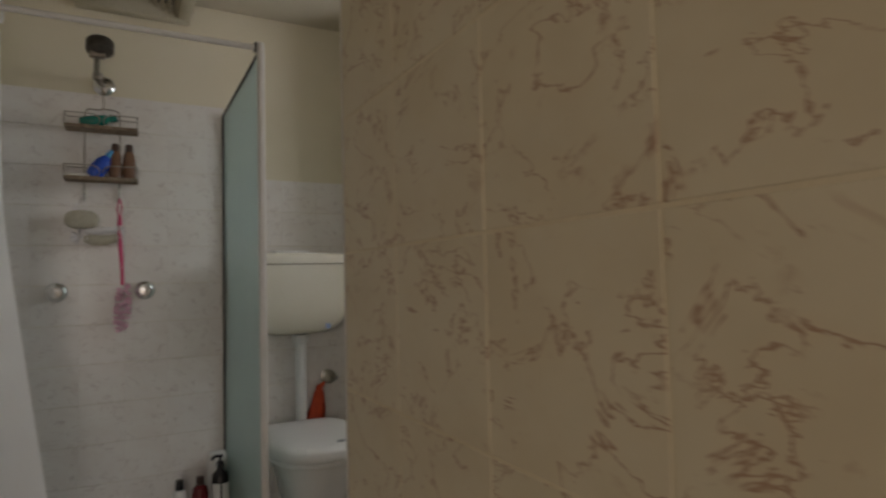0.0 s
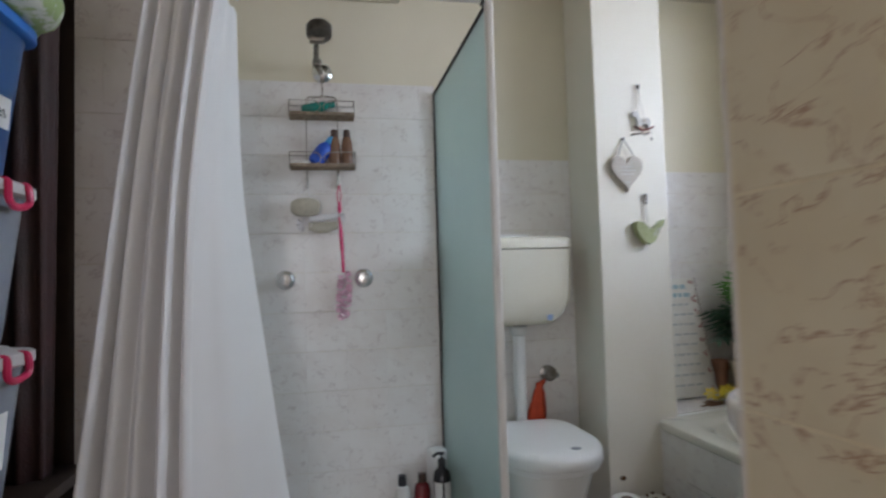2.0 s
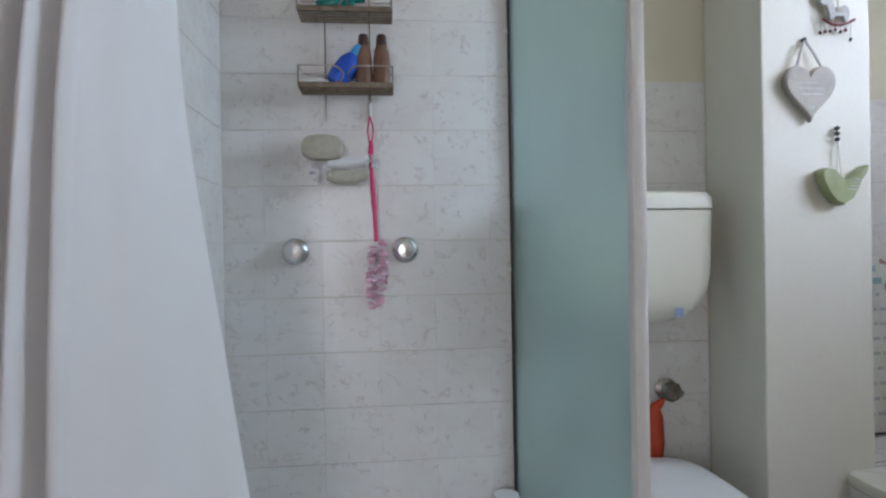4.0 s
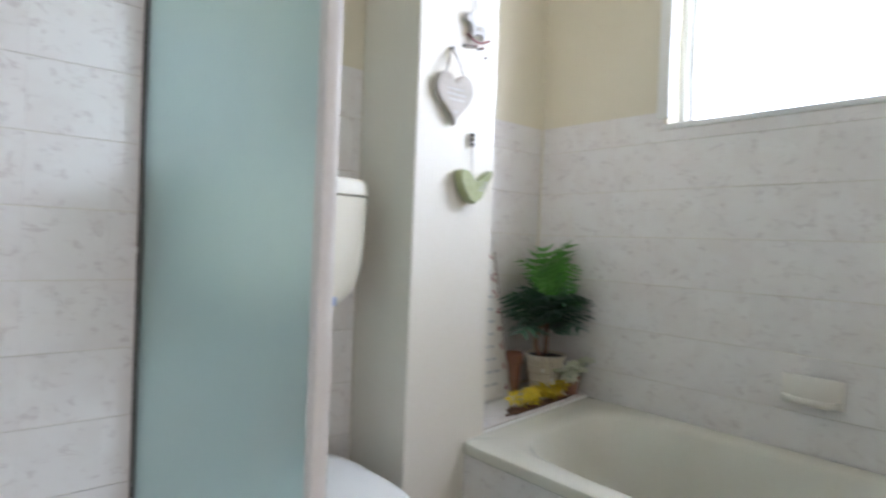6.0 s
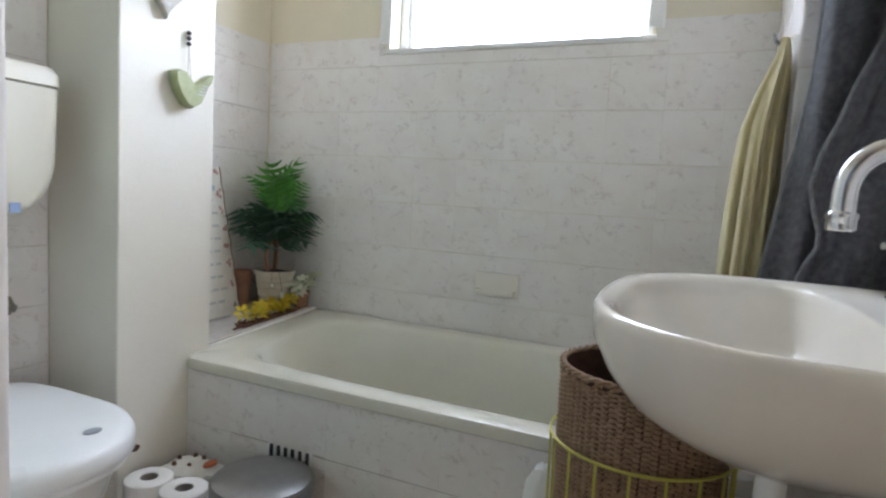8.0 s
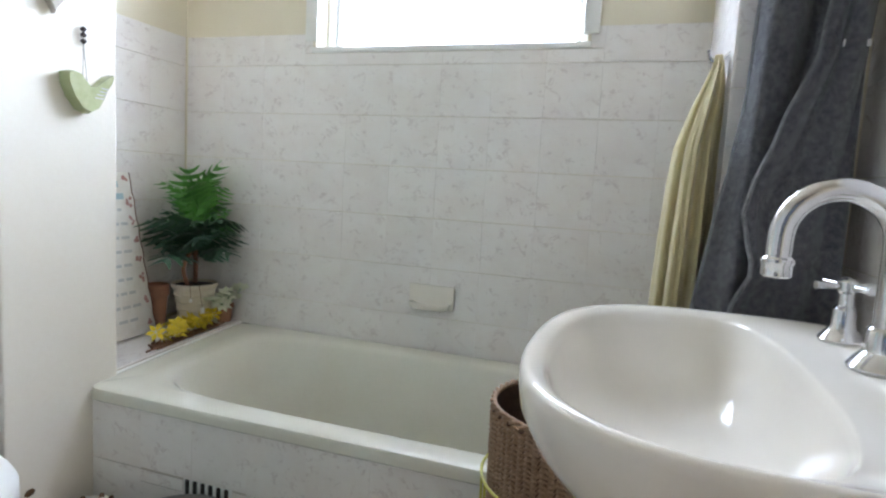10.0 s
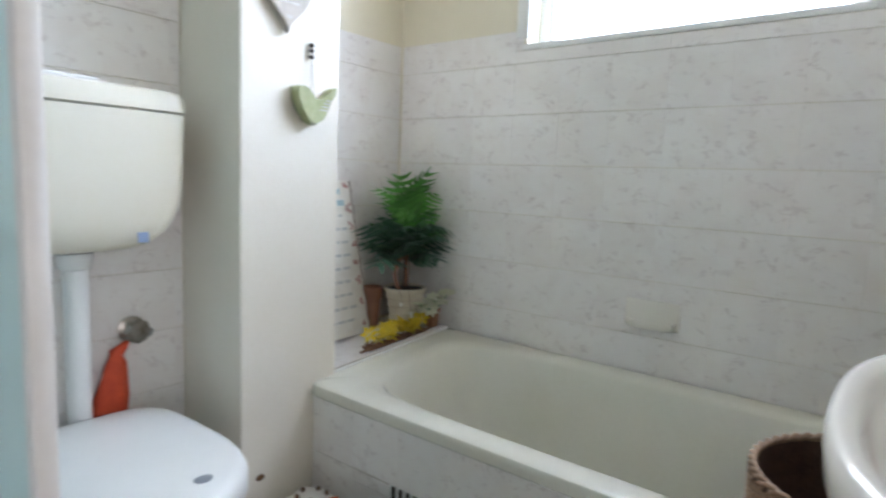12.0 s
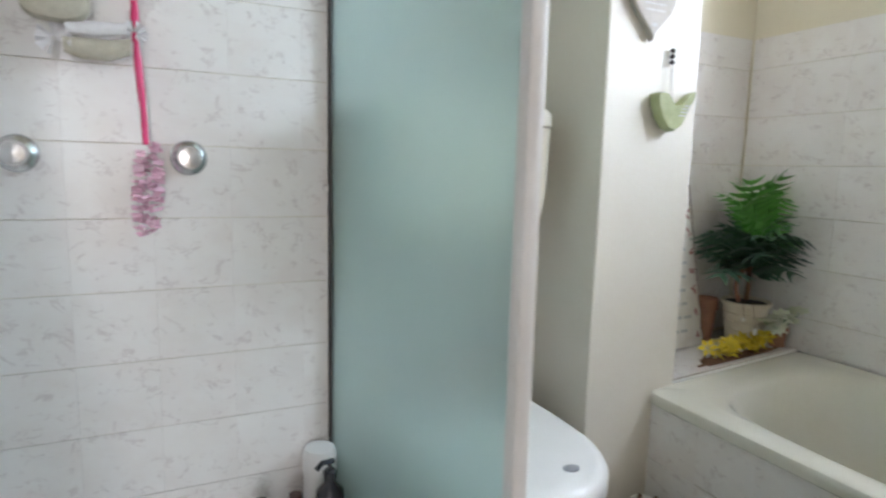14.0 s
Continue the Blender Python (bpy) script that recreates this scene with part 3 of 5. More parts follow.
def build_flowers():
    rnd = random.Random(7)
    t = thing("flower_tray", "low dark twig tray of yellow artificial flowers", "flowers", (1.40, 2.618, 0.539))
    t.matrix_world = t.matrix_world @ pose(0, 0, 0, 0, -3.4, 0)
    part("base", boxed(-0.135, 0.13, -0.008, 0.024, 0, 0.007, bevel=0.002), BARK, t)
    for k in range(44):
        x = rnd.uniform(-0.145, 0.13)
        y = rnd.uniform(-0.006, 0.022)
        part("twig", tube(bmesh.new(), [(x, y, 0.006), (x + rnd.uniform(-0.035, 0.035), y + rnd.uniform(-0.01, 0.012), rnd.uniform(0.006, 0.02))], 0.0035, 5), BARK, t)
    for k in range(34):
        flower(t, (rnd.uniform(-0.115, 0.105), rnd.uniform(-0.008, 0.02), rnd.uniform(0.022, 0.055)), rnd.uniform(0.024, 0.034), YELLOW, 6, rnd, "yellow_flower", 70)
    q = thing("small_flower_pot", "small terracotta pot of white artificial flowers", "flower pot", (1.588, 2.64, 0.5495))
    q.matrix_world = q.matrix_world @ pose(0, 0, 0, 0, -3.4, 0)
    part("pot", lathe(bmesh.new(), [(0.022, 0), (0.028, 0.045), (0.032, 0.047), (0.032, 0.06), (0.029, 0.06), (0.026, 0.045)], n=24), TERRA, q)
    part("soil", lathe(bmesh.new(), [(0.027, 0.045), (0.027, 0.052), (0.001, 0.054)], n=16), SOIL, q)
    for k in range(9):
        at = (-0.085 + 0.014 * k + rnd.uniform(-0.008, 0.008), rnd.uniform(-0.05, -0.01), rnd.uniform(0.068, 0.108))
        flower(q, at, rnd.uniform(0.03, 0.04), PETAL, 9, rnd, "white_flower", 45)
        part("stalk", tube(bmesh.new(), [(0, 0, 0.05), (at[0] * 0.6, at[1] * 0.6, 0.075), at], 0.0013, 5), LEAF_L, q)


def build_sign():
    lean = pose(0, 0, 0, -7, 0, 4)
    s = thing("wall_sign", "whitewashed wooden sign with rows of faded writing leaning in the corner", "sign", (1.268, 2.752, 0.538))
    bm = bmesh.new()
    n = 18
    left, right = [], []
    for k in range(n + 1):
        v = k / n
        w = 0.003 * math.sin(v * 40) * (1 if 0.03 < v < 0.97 else 0)
        right.append((0.146 - 0.05 * v + w, 0.5 * v))
        left.append((-0.128 + 0.02 * v - w, 0.5 * v))
    outline = right + left[::-1]
    f = [[bm.verts.new((x, y, z)) for x, z in outline] for y in (0.0, 0.02)]
    bm.faces.new(f[0])
    bm.faces.new(f[1][::-1])
    for i in range(len(outline)):
        j = (i + 1) % len(outline)
        bm.faces.new((f[0][j], f[0][i], f[1][i], f[1][j]))
    rot = lambda x, y, z: lean @ Vector((x, y, z))
    for v in bm.verts:
        v.co = rot(*v.co)
    board = part("board", bm, [BOARD, BARK], s, smooth=False)
    for f in board.data.polygons[2:]:
        f.material_index = 1
    # thin dark brown strip down the right edge of the board
    bm = bmesh.new()
    strip = []
    for x, z in right:
        strip.append([rot(x + dx, y, z) for dx, y in ((-0.003, -0.001), (-0.002, -0.002), (0.0, -0.0025), (0.002, 0.0), (0.002, 0.021))])
    loft(bm, strip, closed=False)
    part("brown_edge", bm, BARK, s, "dark brown strip along the edge")
    rnd = random.Random(3)
    rows, roses = [], []
    z = 0.455
    for k in range(11):
        x = -0.10
        h = 0.018 if k < 2 else 0.009
        while x < 0.085 - 0.04 * (z / 0.5):
            w = rnd.uniform(0.012, 0.035)
            rows.append((x, min(x + w, 0.098 - 0.04 * (z / 0.5)), z, z + h))
            x += w + 0.008
        z -= 0.042 if k > 1 else 0.036
    for row in rows:
        part("faded_word", text_bars(bmesh.new(), [row], lambda u, v: rot(u, -0.0012, v)), TEALINK if row[3] - row[2] > 0.012 else INK, s)
    for v in (0.465, 0.40, 0.345, 0.28, 0.225, 0.165, 0.10, 0.025):
        roses.append((0.116 - 0.05 * (v / 0.5), 0.13 - 0.05 * (v / 0.5), v, v + 0.022))
    for k, (u0, u1, v0, v1) in enumerate(roses):
        bm = bmesh.new()
        for q in range(4):
            cu, cv, rr = (u0 + u1) / 2 + rnd.uniform(-0.008, 0.008), (v0 + v1) / 2 + rnd.uniform(-0.012, 0.012), rnd.uniform(0.004, 0.008)
            ring = [(cu + rr * (1 + 0.25 * math.sin(3 * a + q)) * math.cos(a), cv + rr * math.sin(a)) for a in [2 * math.pi * i / 10 for i in range(10)]]
            bm.faces.new([bm.verts.new(rot(x, -0.0012 - 0.0003 * q, z)) for x, z in ring])
        part("painted_rose", bm, PINKINK, s, smooth=False)


def build_terracotta_pot():
    p = thing("terracotta_pot", "small empty terracotta pot behind the plant pot", "flower pot", (1.447, 2.79, 0.5415))
    part("pot", lathe(bmesh.new(), [(0.022, 0), (0.03, 0.10), (0.034, 0.102), (0.035, 0.104), (0.035, 0.138), (0.033, 0.14), (0.03, 0.139), (0.027, 0.10), (0.02, 0.02)], n=28), TERRA, p)


build_terracotta_pot()
build_plant()
build_flowers()
build_sign()

# ---- ornaments on the pillar ----
GREYW = mat("grey_painted_wood", (0.50, 0.45, 0.385), 0.7, other=(0.41, 0.365, 0.305), scale=30, bump=0.15)
GREENW = mat("pale_green_ceramic", (0.43, 0.455, 0.24), 0.4, other=(0.31, 0.335, 0.155), scale=25, bump=0.2)
TWINE = mat("grey_ribbon", (0.50, 0.47, 0.42), 0.9, other=(0.40, 0.37, 0.33), scale=40, bump=0.2)
REDW = mat("dark_red_wood", (0.20, 0.035, 0.03), 0.5, other=(0.12, 0.02, 0.02), scale=30)
PALEW = mat("whitewashed_wood", (0.62, 0.60, 0.56), 0.7, other=(0.40, 0.38, 0.36), scale=35, bump=0.15)


def slab(bm, outline, y0, y1, round_=0.004):
    """A flat shape standing in x and z, with eased edges."""
    cx = sum(p[0] for p in outline) / len(outline)
    cz = sum(p[1] for p in outline) / len(outline)
    rings = []
    for y, k in ((y1, 1.0), (y0 + round_, 1.0), (y0, 0.93)):
        rings.append([(cx + (x - cx) * k, y, cz + (z - cz) * k) for x, z in outline])
    return loft(bm, rings)


def heart_outline(w, h, n=36):
    pts = []
    for i in range(n):
        t = 2 * math.pi * i / n
        pts.append((w / 2 * math.sin(t) ** 3, h * (0.42 * math.cos(t) - 0.16 * math.cos(2 * t) - 0.065 * math.cos(3 * t) - 0.03 * math.cos(4 * t))))
    return pts


def build_ornaments():
    Y = 2.588
    h = thing("heart_plaque", "grey wooden heart plaque hung by a ribbon", "plaque", (0.931, Y, 1.456))
    part("heart", slab(bmesh.new(), heart_outline(0.136, 0.15), -0.02, -0.004), GREYW, h)
    part("writing", text_bars(bmesh.new(), [(-0.03, 0.02, 0.012, 0.016), (-0.034, 0.034, -0.002, 0.002), (-0.03, 0.03, -0.016, -0.012), (-0.008, 0.008, -0.05, -0.042)], lambda u, v: (u, -0.0206, v)), PALEW, h, "faint pale lettering")
    part("nail", lathe(bmesh.new(), [(0.004, 0), (0.004, -0.008), (0.006, -0.009), (0.003, -0.012)], (-0.008, 0, 0.124), 10, "y"), BLACK, h)
    for s in (-1, 1):
        part("ribbon", tube(bmesh.new(), [(-0.008, -0.008, 0.124), (s * 0.02 - 0.004, -0.012, 0.085), (s * 0.036, -0.014, 0.046)], 0.0032, 6), TWINE, h)
    b = thing("bird_ornament", "pale green ceramic bird hung on a beaded wire", "ornament", (1.007, Y, 1.216))
    outline = [(x * 0.9, z * 0.9) for x, z in ((-0.066, 0.043), (-0.05, 0.05), (-0.03, 0.046), (-0.015, 0.03), (0.0, 0.016), (0.02, 0.02), (0.04, 0.036), (0.058, 0.052), (0.075, 0.058), (0.068, 0.036), (0.05, 0.012), (0.04, -0.012), (0.025, -0.038), (0.0, -0.052), (-0.025, -0.044), (-0.05, -0.014), (-0.064, 0.018))]
    part("bird", slab(bmesh.new(), outline, -0.032, -0.004, 0.012), GREENW, b, angle=70)
    part("wing_mark", text_bars(bmesh.new(), [(0.008 + 0.006 * k, 0.034 + 0.004 * k, -0.01 + 0.008 * k, -0.007 + 0.008 * k) for k in range(4)], lambda u, v: (u, -0.0328, v)), PALEW, b)
    for s in (-1, 1):
        part("wire", tube(bmesh.new(), [(0, -0.008, 0.118), (s * 0.006, -0.012, 0.02)], 0.001, 5), TWINE, b)
    for z in (0.145, 0.132, 0.118):
        part("bead", lathe(bmesh.new(), [(0.002, -0.006), (0.0065, -0.002), (0.0065, 0.002), (0.002, 0.006)], (0, -0.008, z), 10), DARKWOOD, b)
    r = thing("rocking_horse_ornament", "small whitewashed rocking horse ornament with red rocker and beads", "ornament", (1.0, Y, 1.645))
    horse = [(-0.042, 0.026), (-0.036, 0.04), (-0.02, 0.046), (-0.01, 0.034), (-0.002, 0.014), (0.012, 0.012), (0.024, 0.02), (0.036, 0.014), (0.04, -0.004), (0.036, -0.018), (0.028, -0.022), (0.022, -0.008), (0.0, -0.01), (-0.008, -0.022), (-0.016, -0.02), (-0.018, 0.002), (-0.026, 0.02), (-0.034, 0.018)]
    part("horse", slab(bmesh.new(), horse, -0.018, -0.006), PALEW, r)
    part("saddle", boxed(0.0, 0.02, -0.02, -0.006, 0.0, 0.014, bevel=0.003), GREYW, r)
    part("rocker", tube(bmesh.new(), curve_pts([(-0.03, -0.012, -0.014), (-0.005, -0.012, -0.027), (0.025, -0.012, -0.027), (0.055, -0.012, -0.014)]), 0.0035, 8), REDW, r, "dark red rocker")
    part("cord", tube(bmesh.new(), [(-0.004, -0.008, 0.135), (-0.012, -0.012, 0.03)], 0.0013, 5), TWINE, r)
    part("cord", tube(bmesh.new(), [(-0.004, -0.008, 0.135), (0.012, -0.012, 0.018)], 0.0013, 5), TWINE, r)
    part("hook", lathe(bmesh.new(), [(0.003, -0.008), (0.006, -0.002), (0.006, 0.006), (0.003, 0.01)], (-0.004, -0.008, 0.14), 10), BLACK, r)
    rnd = random.Random(5)
    for k in range(7):
        x = -0.036 + k * 0.0135
        z = -0.05 + rnd.uniform(-0.014, 0.012)
        part("thread", tube(bmesh.new(), [(x, -0.01, -0.02), (x, -0.01, z)], 0.0007, 4), TWINE, r)
        part("bead", lathe(bmesh.new(), [(0.001, -0.005), (0.0045, 0), (0.001, 0.005)], (x, -0.01, z), 8), REDW if k % 2 else DARKWOOD, r)


build_ornaments()

# ---- toilet ----
ORANGE = mat("orange_red_cloth", (0.62, 0.075, 0.02), 0.7, other=(0.45, 0.045, 0.015), scale=30, bump=0.2)
BLUE_STICKER = mat("blue_sticker", (0.22, 0.30, 0.50), 0.5, other=(0.30, 0.38, 0.56))
GREY_P = mat("grey_plastic", (0.32, 0.34, 0.37), 0.35, other=(0.26, 0.28, 0.31))


def build_toilet():
    t = thing("toilet", "white ceramic toilet with closed plastic lid", "toilet", (0.52, 2.5, 0))
    # front towards -y
    def egg(z, hx, front, back, e=2.3, eb=3.2):
        return [(x, -y, z) for x, y, z in disc_oval(0, 0, z, hx, front, 48, e, eb, back)][::-1]
    rings = [egg(0.0, 0.11, 0.12, 0.2), egg(0.03, 0.105, 0.11, 0.2), egg(0.14, 0.095, 0.10, 0.2), egg(0.24, 0.112, 0.13, 0.21), egg(0.33, 0.136, 0.165, 0.22), egg(0.40, 0.156, 0.193, 0.24), egg(0.425, 0.163, 0.203, 0.245), egg(0.43, 0.158, 0.198, 0.24)]
    part("bowl", loft(bmesh.new(), rings), CERAMIC, t)
    rings = [egg(0.431, 0.172, 0.216, 0.24), egg(0.435, 0.178, 0.223, 0.245), egg(0.446, 0.178, 0.223, 0.245), egg(0.45, 0.174, 0.219, 0.24)]
    part("seat", loft(bmesh.new(), rings), PLASTIC, t)
    rings = [egg(0.451, 0.187, 0.234, 0.268, 2.2, eb=5), egg(0.455, 0.191, 0.239, 0.274, 2.2, eb=5), egg(0.484, 0.191, 0.239, 0.274, 2.2, eb=5), egg(0.496, 0.185, 0.231, 0.268, 2.2, eb=5), egg(0.503, 0.168, 0.205, 0.245, 2.2, eb=5), egg(0.507, 0.11, 0.13, 0.17, 2.2, eb=4), egg(0.508, 0.03, 0.04, 0.05)]
    lid = part("lid", loft(bmesh.new(), rings), PLASTIC, t, "glossy white lid", angle=60)
    part("lid_badge", lathe(bmesh.new(), [(0.017, 0.496), (0.017, 0.5065), (0.012, 0.5078), (0.001, 0.508)], (0.055, -0.165, 0), 20, squash=0.72), GREY_P, lid, "grey oval badge")
    for x in (-0.08, 0.08):
        part("hinge", tube(bmesh.new(), [(x - 0.02, 0.277, 0.452), (x + 0.02, 0.277, 0.452)], 0.012, 12), PLASTIC, t)
    c = thing("cistern", "white plastic toilet cistern mounted on the wall", "cistern", (0.52, 2.748, 0.875))
    def tank(z, hx, y0, y1, r):
        pts = []
        for cx, cy, a0 in ((hx - r, y1 - r * 0.3, 0), (-hx + r, y1 - r * 0.3, 90), (-hx + r, y0 + r, 180), (hx - r, y0 + r, 270)):
            for k in range(7):
                a = radians(a0 + 15 * k)
                pts.append((cx + r * math.cos(a), cy + (r if a0 > 90 else r * 0.3) * math.sin(a), z))
        return pts
    rings = []
    for z, inset in ((0.0, 0.11), (0.005, 0.086), (0.016, 0.060), (0.035, 0.037), (0.06, 0.019), (0.092, 0.007), (0.13, 0.0), (0.292, -0.006)):
        rings.append(tank(z, 0.216 - inset, -0.087 + inset * 0.35, 0.092, 0.045))
    part("tank", loft(bmesh.new(), rings), CISTERN_P, c)
    rings = [tank(z, 0.2225 - i, -0.0905 + i, 0.092, 0.045) for z, i in ((0.295, 0.004), (0.297, 0.0), (0.325, 0.001), (0.337, 0.008), (0.343, 0.03), (0.345, 0.06))]
    lid = part("cistern_lid", loft(bmesh.new(), rings), CISTERN_P, c)
    part("flush_button", boxed(-0.1, 0.05, -0.05, 0.03, 0.343, 0.352, bevel=0.004), PLASTIC, lid)
    part("sticker", boxed(0.102, 0.124, -0.0845, -0.0825, 0.018, 0.040), BLUE_STICKER, c, "small blue sticker")
    p = thing("flush_pipe", "white plastic flush pipe below the cistern", "pipe", (0.549, 2.80, 0.0))
    part("pipe", tube(bmesh.new(), curve_pts([(0, 0, 0.87), (0, 0, 0.6), (0, 0.0, 0.44), (0, -0.03, 0.40), (0, -0.08, 0.38)]), 0.025, 16), PLASTIC, p)
    part("collar", lathe(bmesh.new(), [(0.025, 0.826), (0.032, 0.83), (0.036, 0.85), (0.036, 0.862), (0.028, 0.866)], n=24), PLASTIC, p)
    part("seal", lathe(bmesh.new(), [(0.03, 0.866), (0.034, 0.868), (0.034, 0.8745), (0.03, 0.8748)], n=24), BLACK, p)
    v = thing("stop_valve", "tarnished metal stop valve on the wall", "valve", (0.678, 2.84, 0.665))
    part("flange", lathe(bmesh.new(), [(0.03, 0), (0.032, -0.006), (0.016, -0.012), (0.012, -0.03)], n=20, axis="y"), DULL_CHROME, v)
    part("wheel", lathe(bmesh.new(), [(0.012, -0.03), (0.028, -0.034), (0.03, -0.042), (0.024, -0.048), (0.01, -0.05), (0.001, -0.052)], n=8, axis="y"), DULL_CHROME, v, smooth=False)
    part("spindle", tube(bmesh.new(), [(0.02, -0.02, -0.005), (0.04, -0.024, -0.012)], 0.01, 10), STEEL, v)
    o = thing("orange_cloth", "bright orange-red cloth hanging from the valve", "cloth", (0.625, 2.806, 0.65))
    rings = []
    for z, w, d, x in ((-0.004, 0.006, 0.006, 0.03), (-0.02, 0.018, 0.012, 0.012), (-0.035, 0.014, 0.011, 0.006), (-0.055, 0.022, 0.016, 0.004), (-0.09, 0.028, 0.017, -0.002), (-0.13, 0.036, 0.019, -0.008), (-0.18, 0.044, 0.02, -0.014), (-0.2, 0.04, 0.018, -0.016)):
        rings.append([(x + w * math.cos(a) * (1 + 0.16 * math.sin(5 * a + z * 40)), d * math.sin(a) * (1 + 0.2 * math.sin(4 * a)), z) for a in [2 * math.pi * k / 28 for k in range(28)]])
    part("cloth", loft(bmesh.new(), rings), ORANGE, o, angle=80)


build_toilet()

# ---- shower fittings ----
BLUE_B = mat("blue_plastic", (0.02, 0.08, 0.50), 0.25, other=(0.03, 0.12, 0.58), scale=12)
CYAN_B = mat("light_blue_plastic", (0.05, 0.36, 0.72), 0.3, other=(0.04, 0.30, 0.62))
BROWN_B = mat("bronze_plastic", (0.23, 0.12, 0.075), 0.25, other=(0.17, 0.085, 0.05), scale=15)
DARKCAP = mat("dark_brown_cap", (0.07, 0.035, 0.025), 0.3, other=(0.05, 0.025, 0.02))
TEAL = mat("teal_plastic", (0.01, 0.24, 0.19), 0.2, other=(0.01, 0.17, 0.14), scale=15)
PINK = mat("hot_pink_plastic", (0.74, 0.03, 0.16), 0.4, other=(0.62, 0.02, 0.12))
PINKNET = mat("pink_netting", (0.88, 0.64, 0.73), 0.8, other=(0.84, 0.50, 0.62), scale=60, bump=0.5)
SPONGE = mat("beige_sponge", (0.56, 0.52, 0.42), 0.95, other=(0.45, 0.41, 0.32), scale=60, fine=300, bump=0.6)
WHITENET = mat("white_netting", (0.80, 0.78, 0.78), 0.85, other=(0.70, 0.67, 0.67), scale=70, bump=0.5)
SOAP = mat("white_soap", (0.78, 0.76, 0.70), 0.4, other=(0.70, 0.67, 0.6))


HEADM = mat("dark_tarnished_metal", (0.10, 0.09, 0.075), 0.45, 0.5, other=(0.06, 0.05, 0.04), scale=40, bump=0.1)


def build_shower_head():
    s = thing("wall_shower", "dark tarnished shower head on a bent chrome arm", "shower head", (-0.206, 2.842, 1.882))
    part("flange", lathe(bmesh.new(), [(0.036, 0), (0.038, -0.006), (0.028, -0.014), (0.013, -0.02)], n=28, axis="y"), CHROME, s)
    part("arm", tube(bmesh.new(), curve_pts([(0, -0.01, 0), (-0.012, -0.06, -0.002), (-0.02, -0.1, 0.012), (-0.02, -0.14, 0.045), (-0.016, -0.17, 0.068)]), 0.0095, 12), DULL_CHROME, s)
    part("elbow", lathe(bmesh.new(), [(0.004, -0.02), (0.016, -0.012), (0.018, 0), (0.016, 0.012), (0.004, 0.02)], (-0.018, -0.09, 0.01), 16), DULL_CHROME, s)
    hd = part("head", lathe(bmesh.new(), [(0.014, 0.0), (0.03, 0.008), (0.044, 0.014), (0.046, 0.02), (0.046, 0.05), (0.04, 0.058), (0.012, 0.06), (0.001, 0.061)], n=32), HEADM, s, "dark tarnished round head")
    hd.matrix_basis = pose(-0.008, -0.185, 0.063, -14, 0, 0)
    part("joint", boxed(-0.042, 0.01, -0.195, -0.16, 0.053, 0.073, bevel=0.004), DULL_CHROME, s)


def wire_basket(parent, z, w, d, name="basket"):
    """A wire shelf: floor wires, low side rail and two curled loops in front."""
    basket = part(name, boxed(-w / 2, w / 2, -d - 0.002, -d + 0.001, z - 0.005, z + 0.008, bevel=0.001), RUST, parent, "rusty wire basket")
    for k in range(5):
        y = -0.012 - k * (d - 0.012) / 5
        part("floor_wire", tube(bmesh.new(), [(-w / 2, y, z), (w / 2, y, z)], 0.003, 6), RUST, basket)
    for x in (-w / 2, w / 2):
        part("side_wire", tube(bmesh.new(), [(x, -0.008, z), (x, -d, z)], 0.0025, 6), RUST, basket)
    bm = bmesh.new()
    for x in (-w / 2, w / 2):
        tube(bm, [(x, -0.008, z + 0.055), (x, -d, z + 0.05), (x, -d, z)], 0.002, 6)
    tube(bm, [(-w / 2, -0.008, z + 0.055), (w / 2, -0.008, z + 0.055)], 0.002, 6)
    for s in (-1, 1):
        pts = [(s * w / 2, -d, z + 0.05), (s * w * 0.2, -d, z + 0.05), (s * 0.022, -d, z + 0.047), (s * 0.006, -d, z + 0.03), (s * 0.012, -d, z + 0.012), (s * 0.03, -d, z + 0.006)]
        tube(bm, curve_pts(pts, 6), 0.002, 6)
    part("front_wire", bm, DULL_CHROME, basket)
    return basket


def bottle(name, label, at, profile, material, cap=None, cap_m=None, n=24, turn=None, group=""):
    t = thing(name, label, "bottle", at, group=group)
    if turn is not None:
        t.matrix_world = Matrix.Translation(at) @ turn
    part("body", lathe(bmesh.new(), profile, n=n), material, t)
    if cap:
        part("cap", lathe(bmesh.new(), cap, n=n), cap_m, t)
    return t


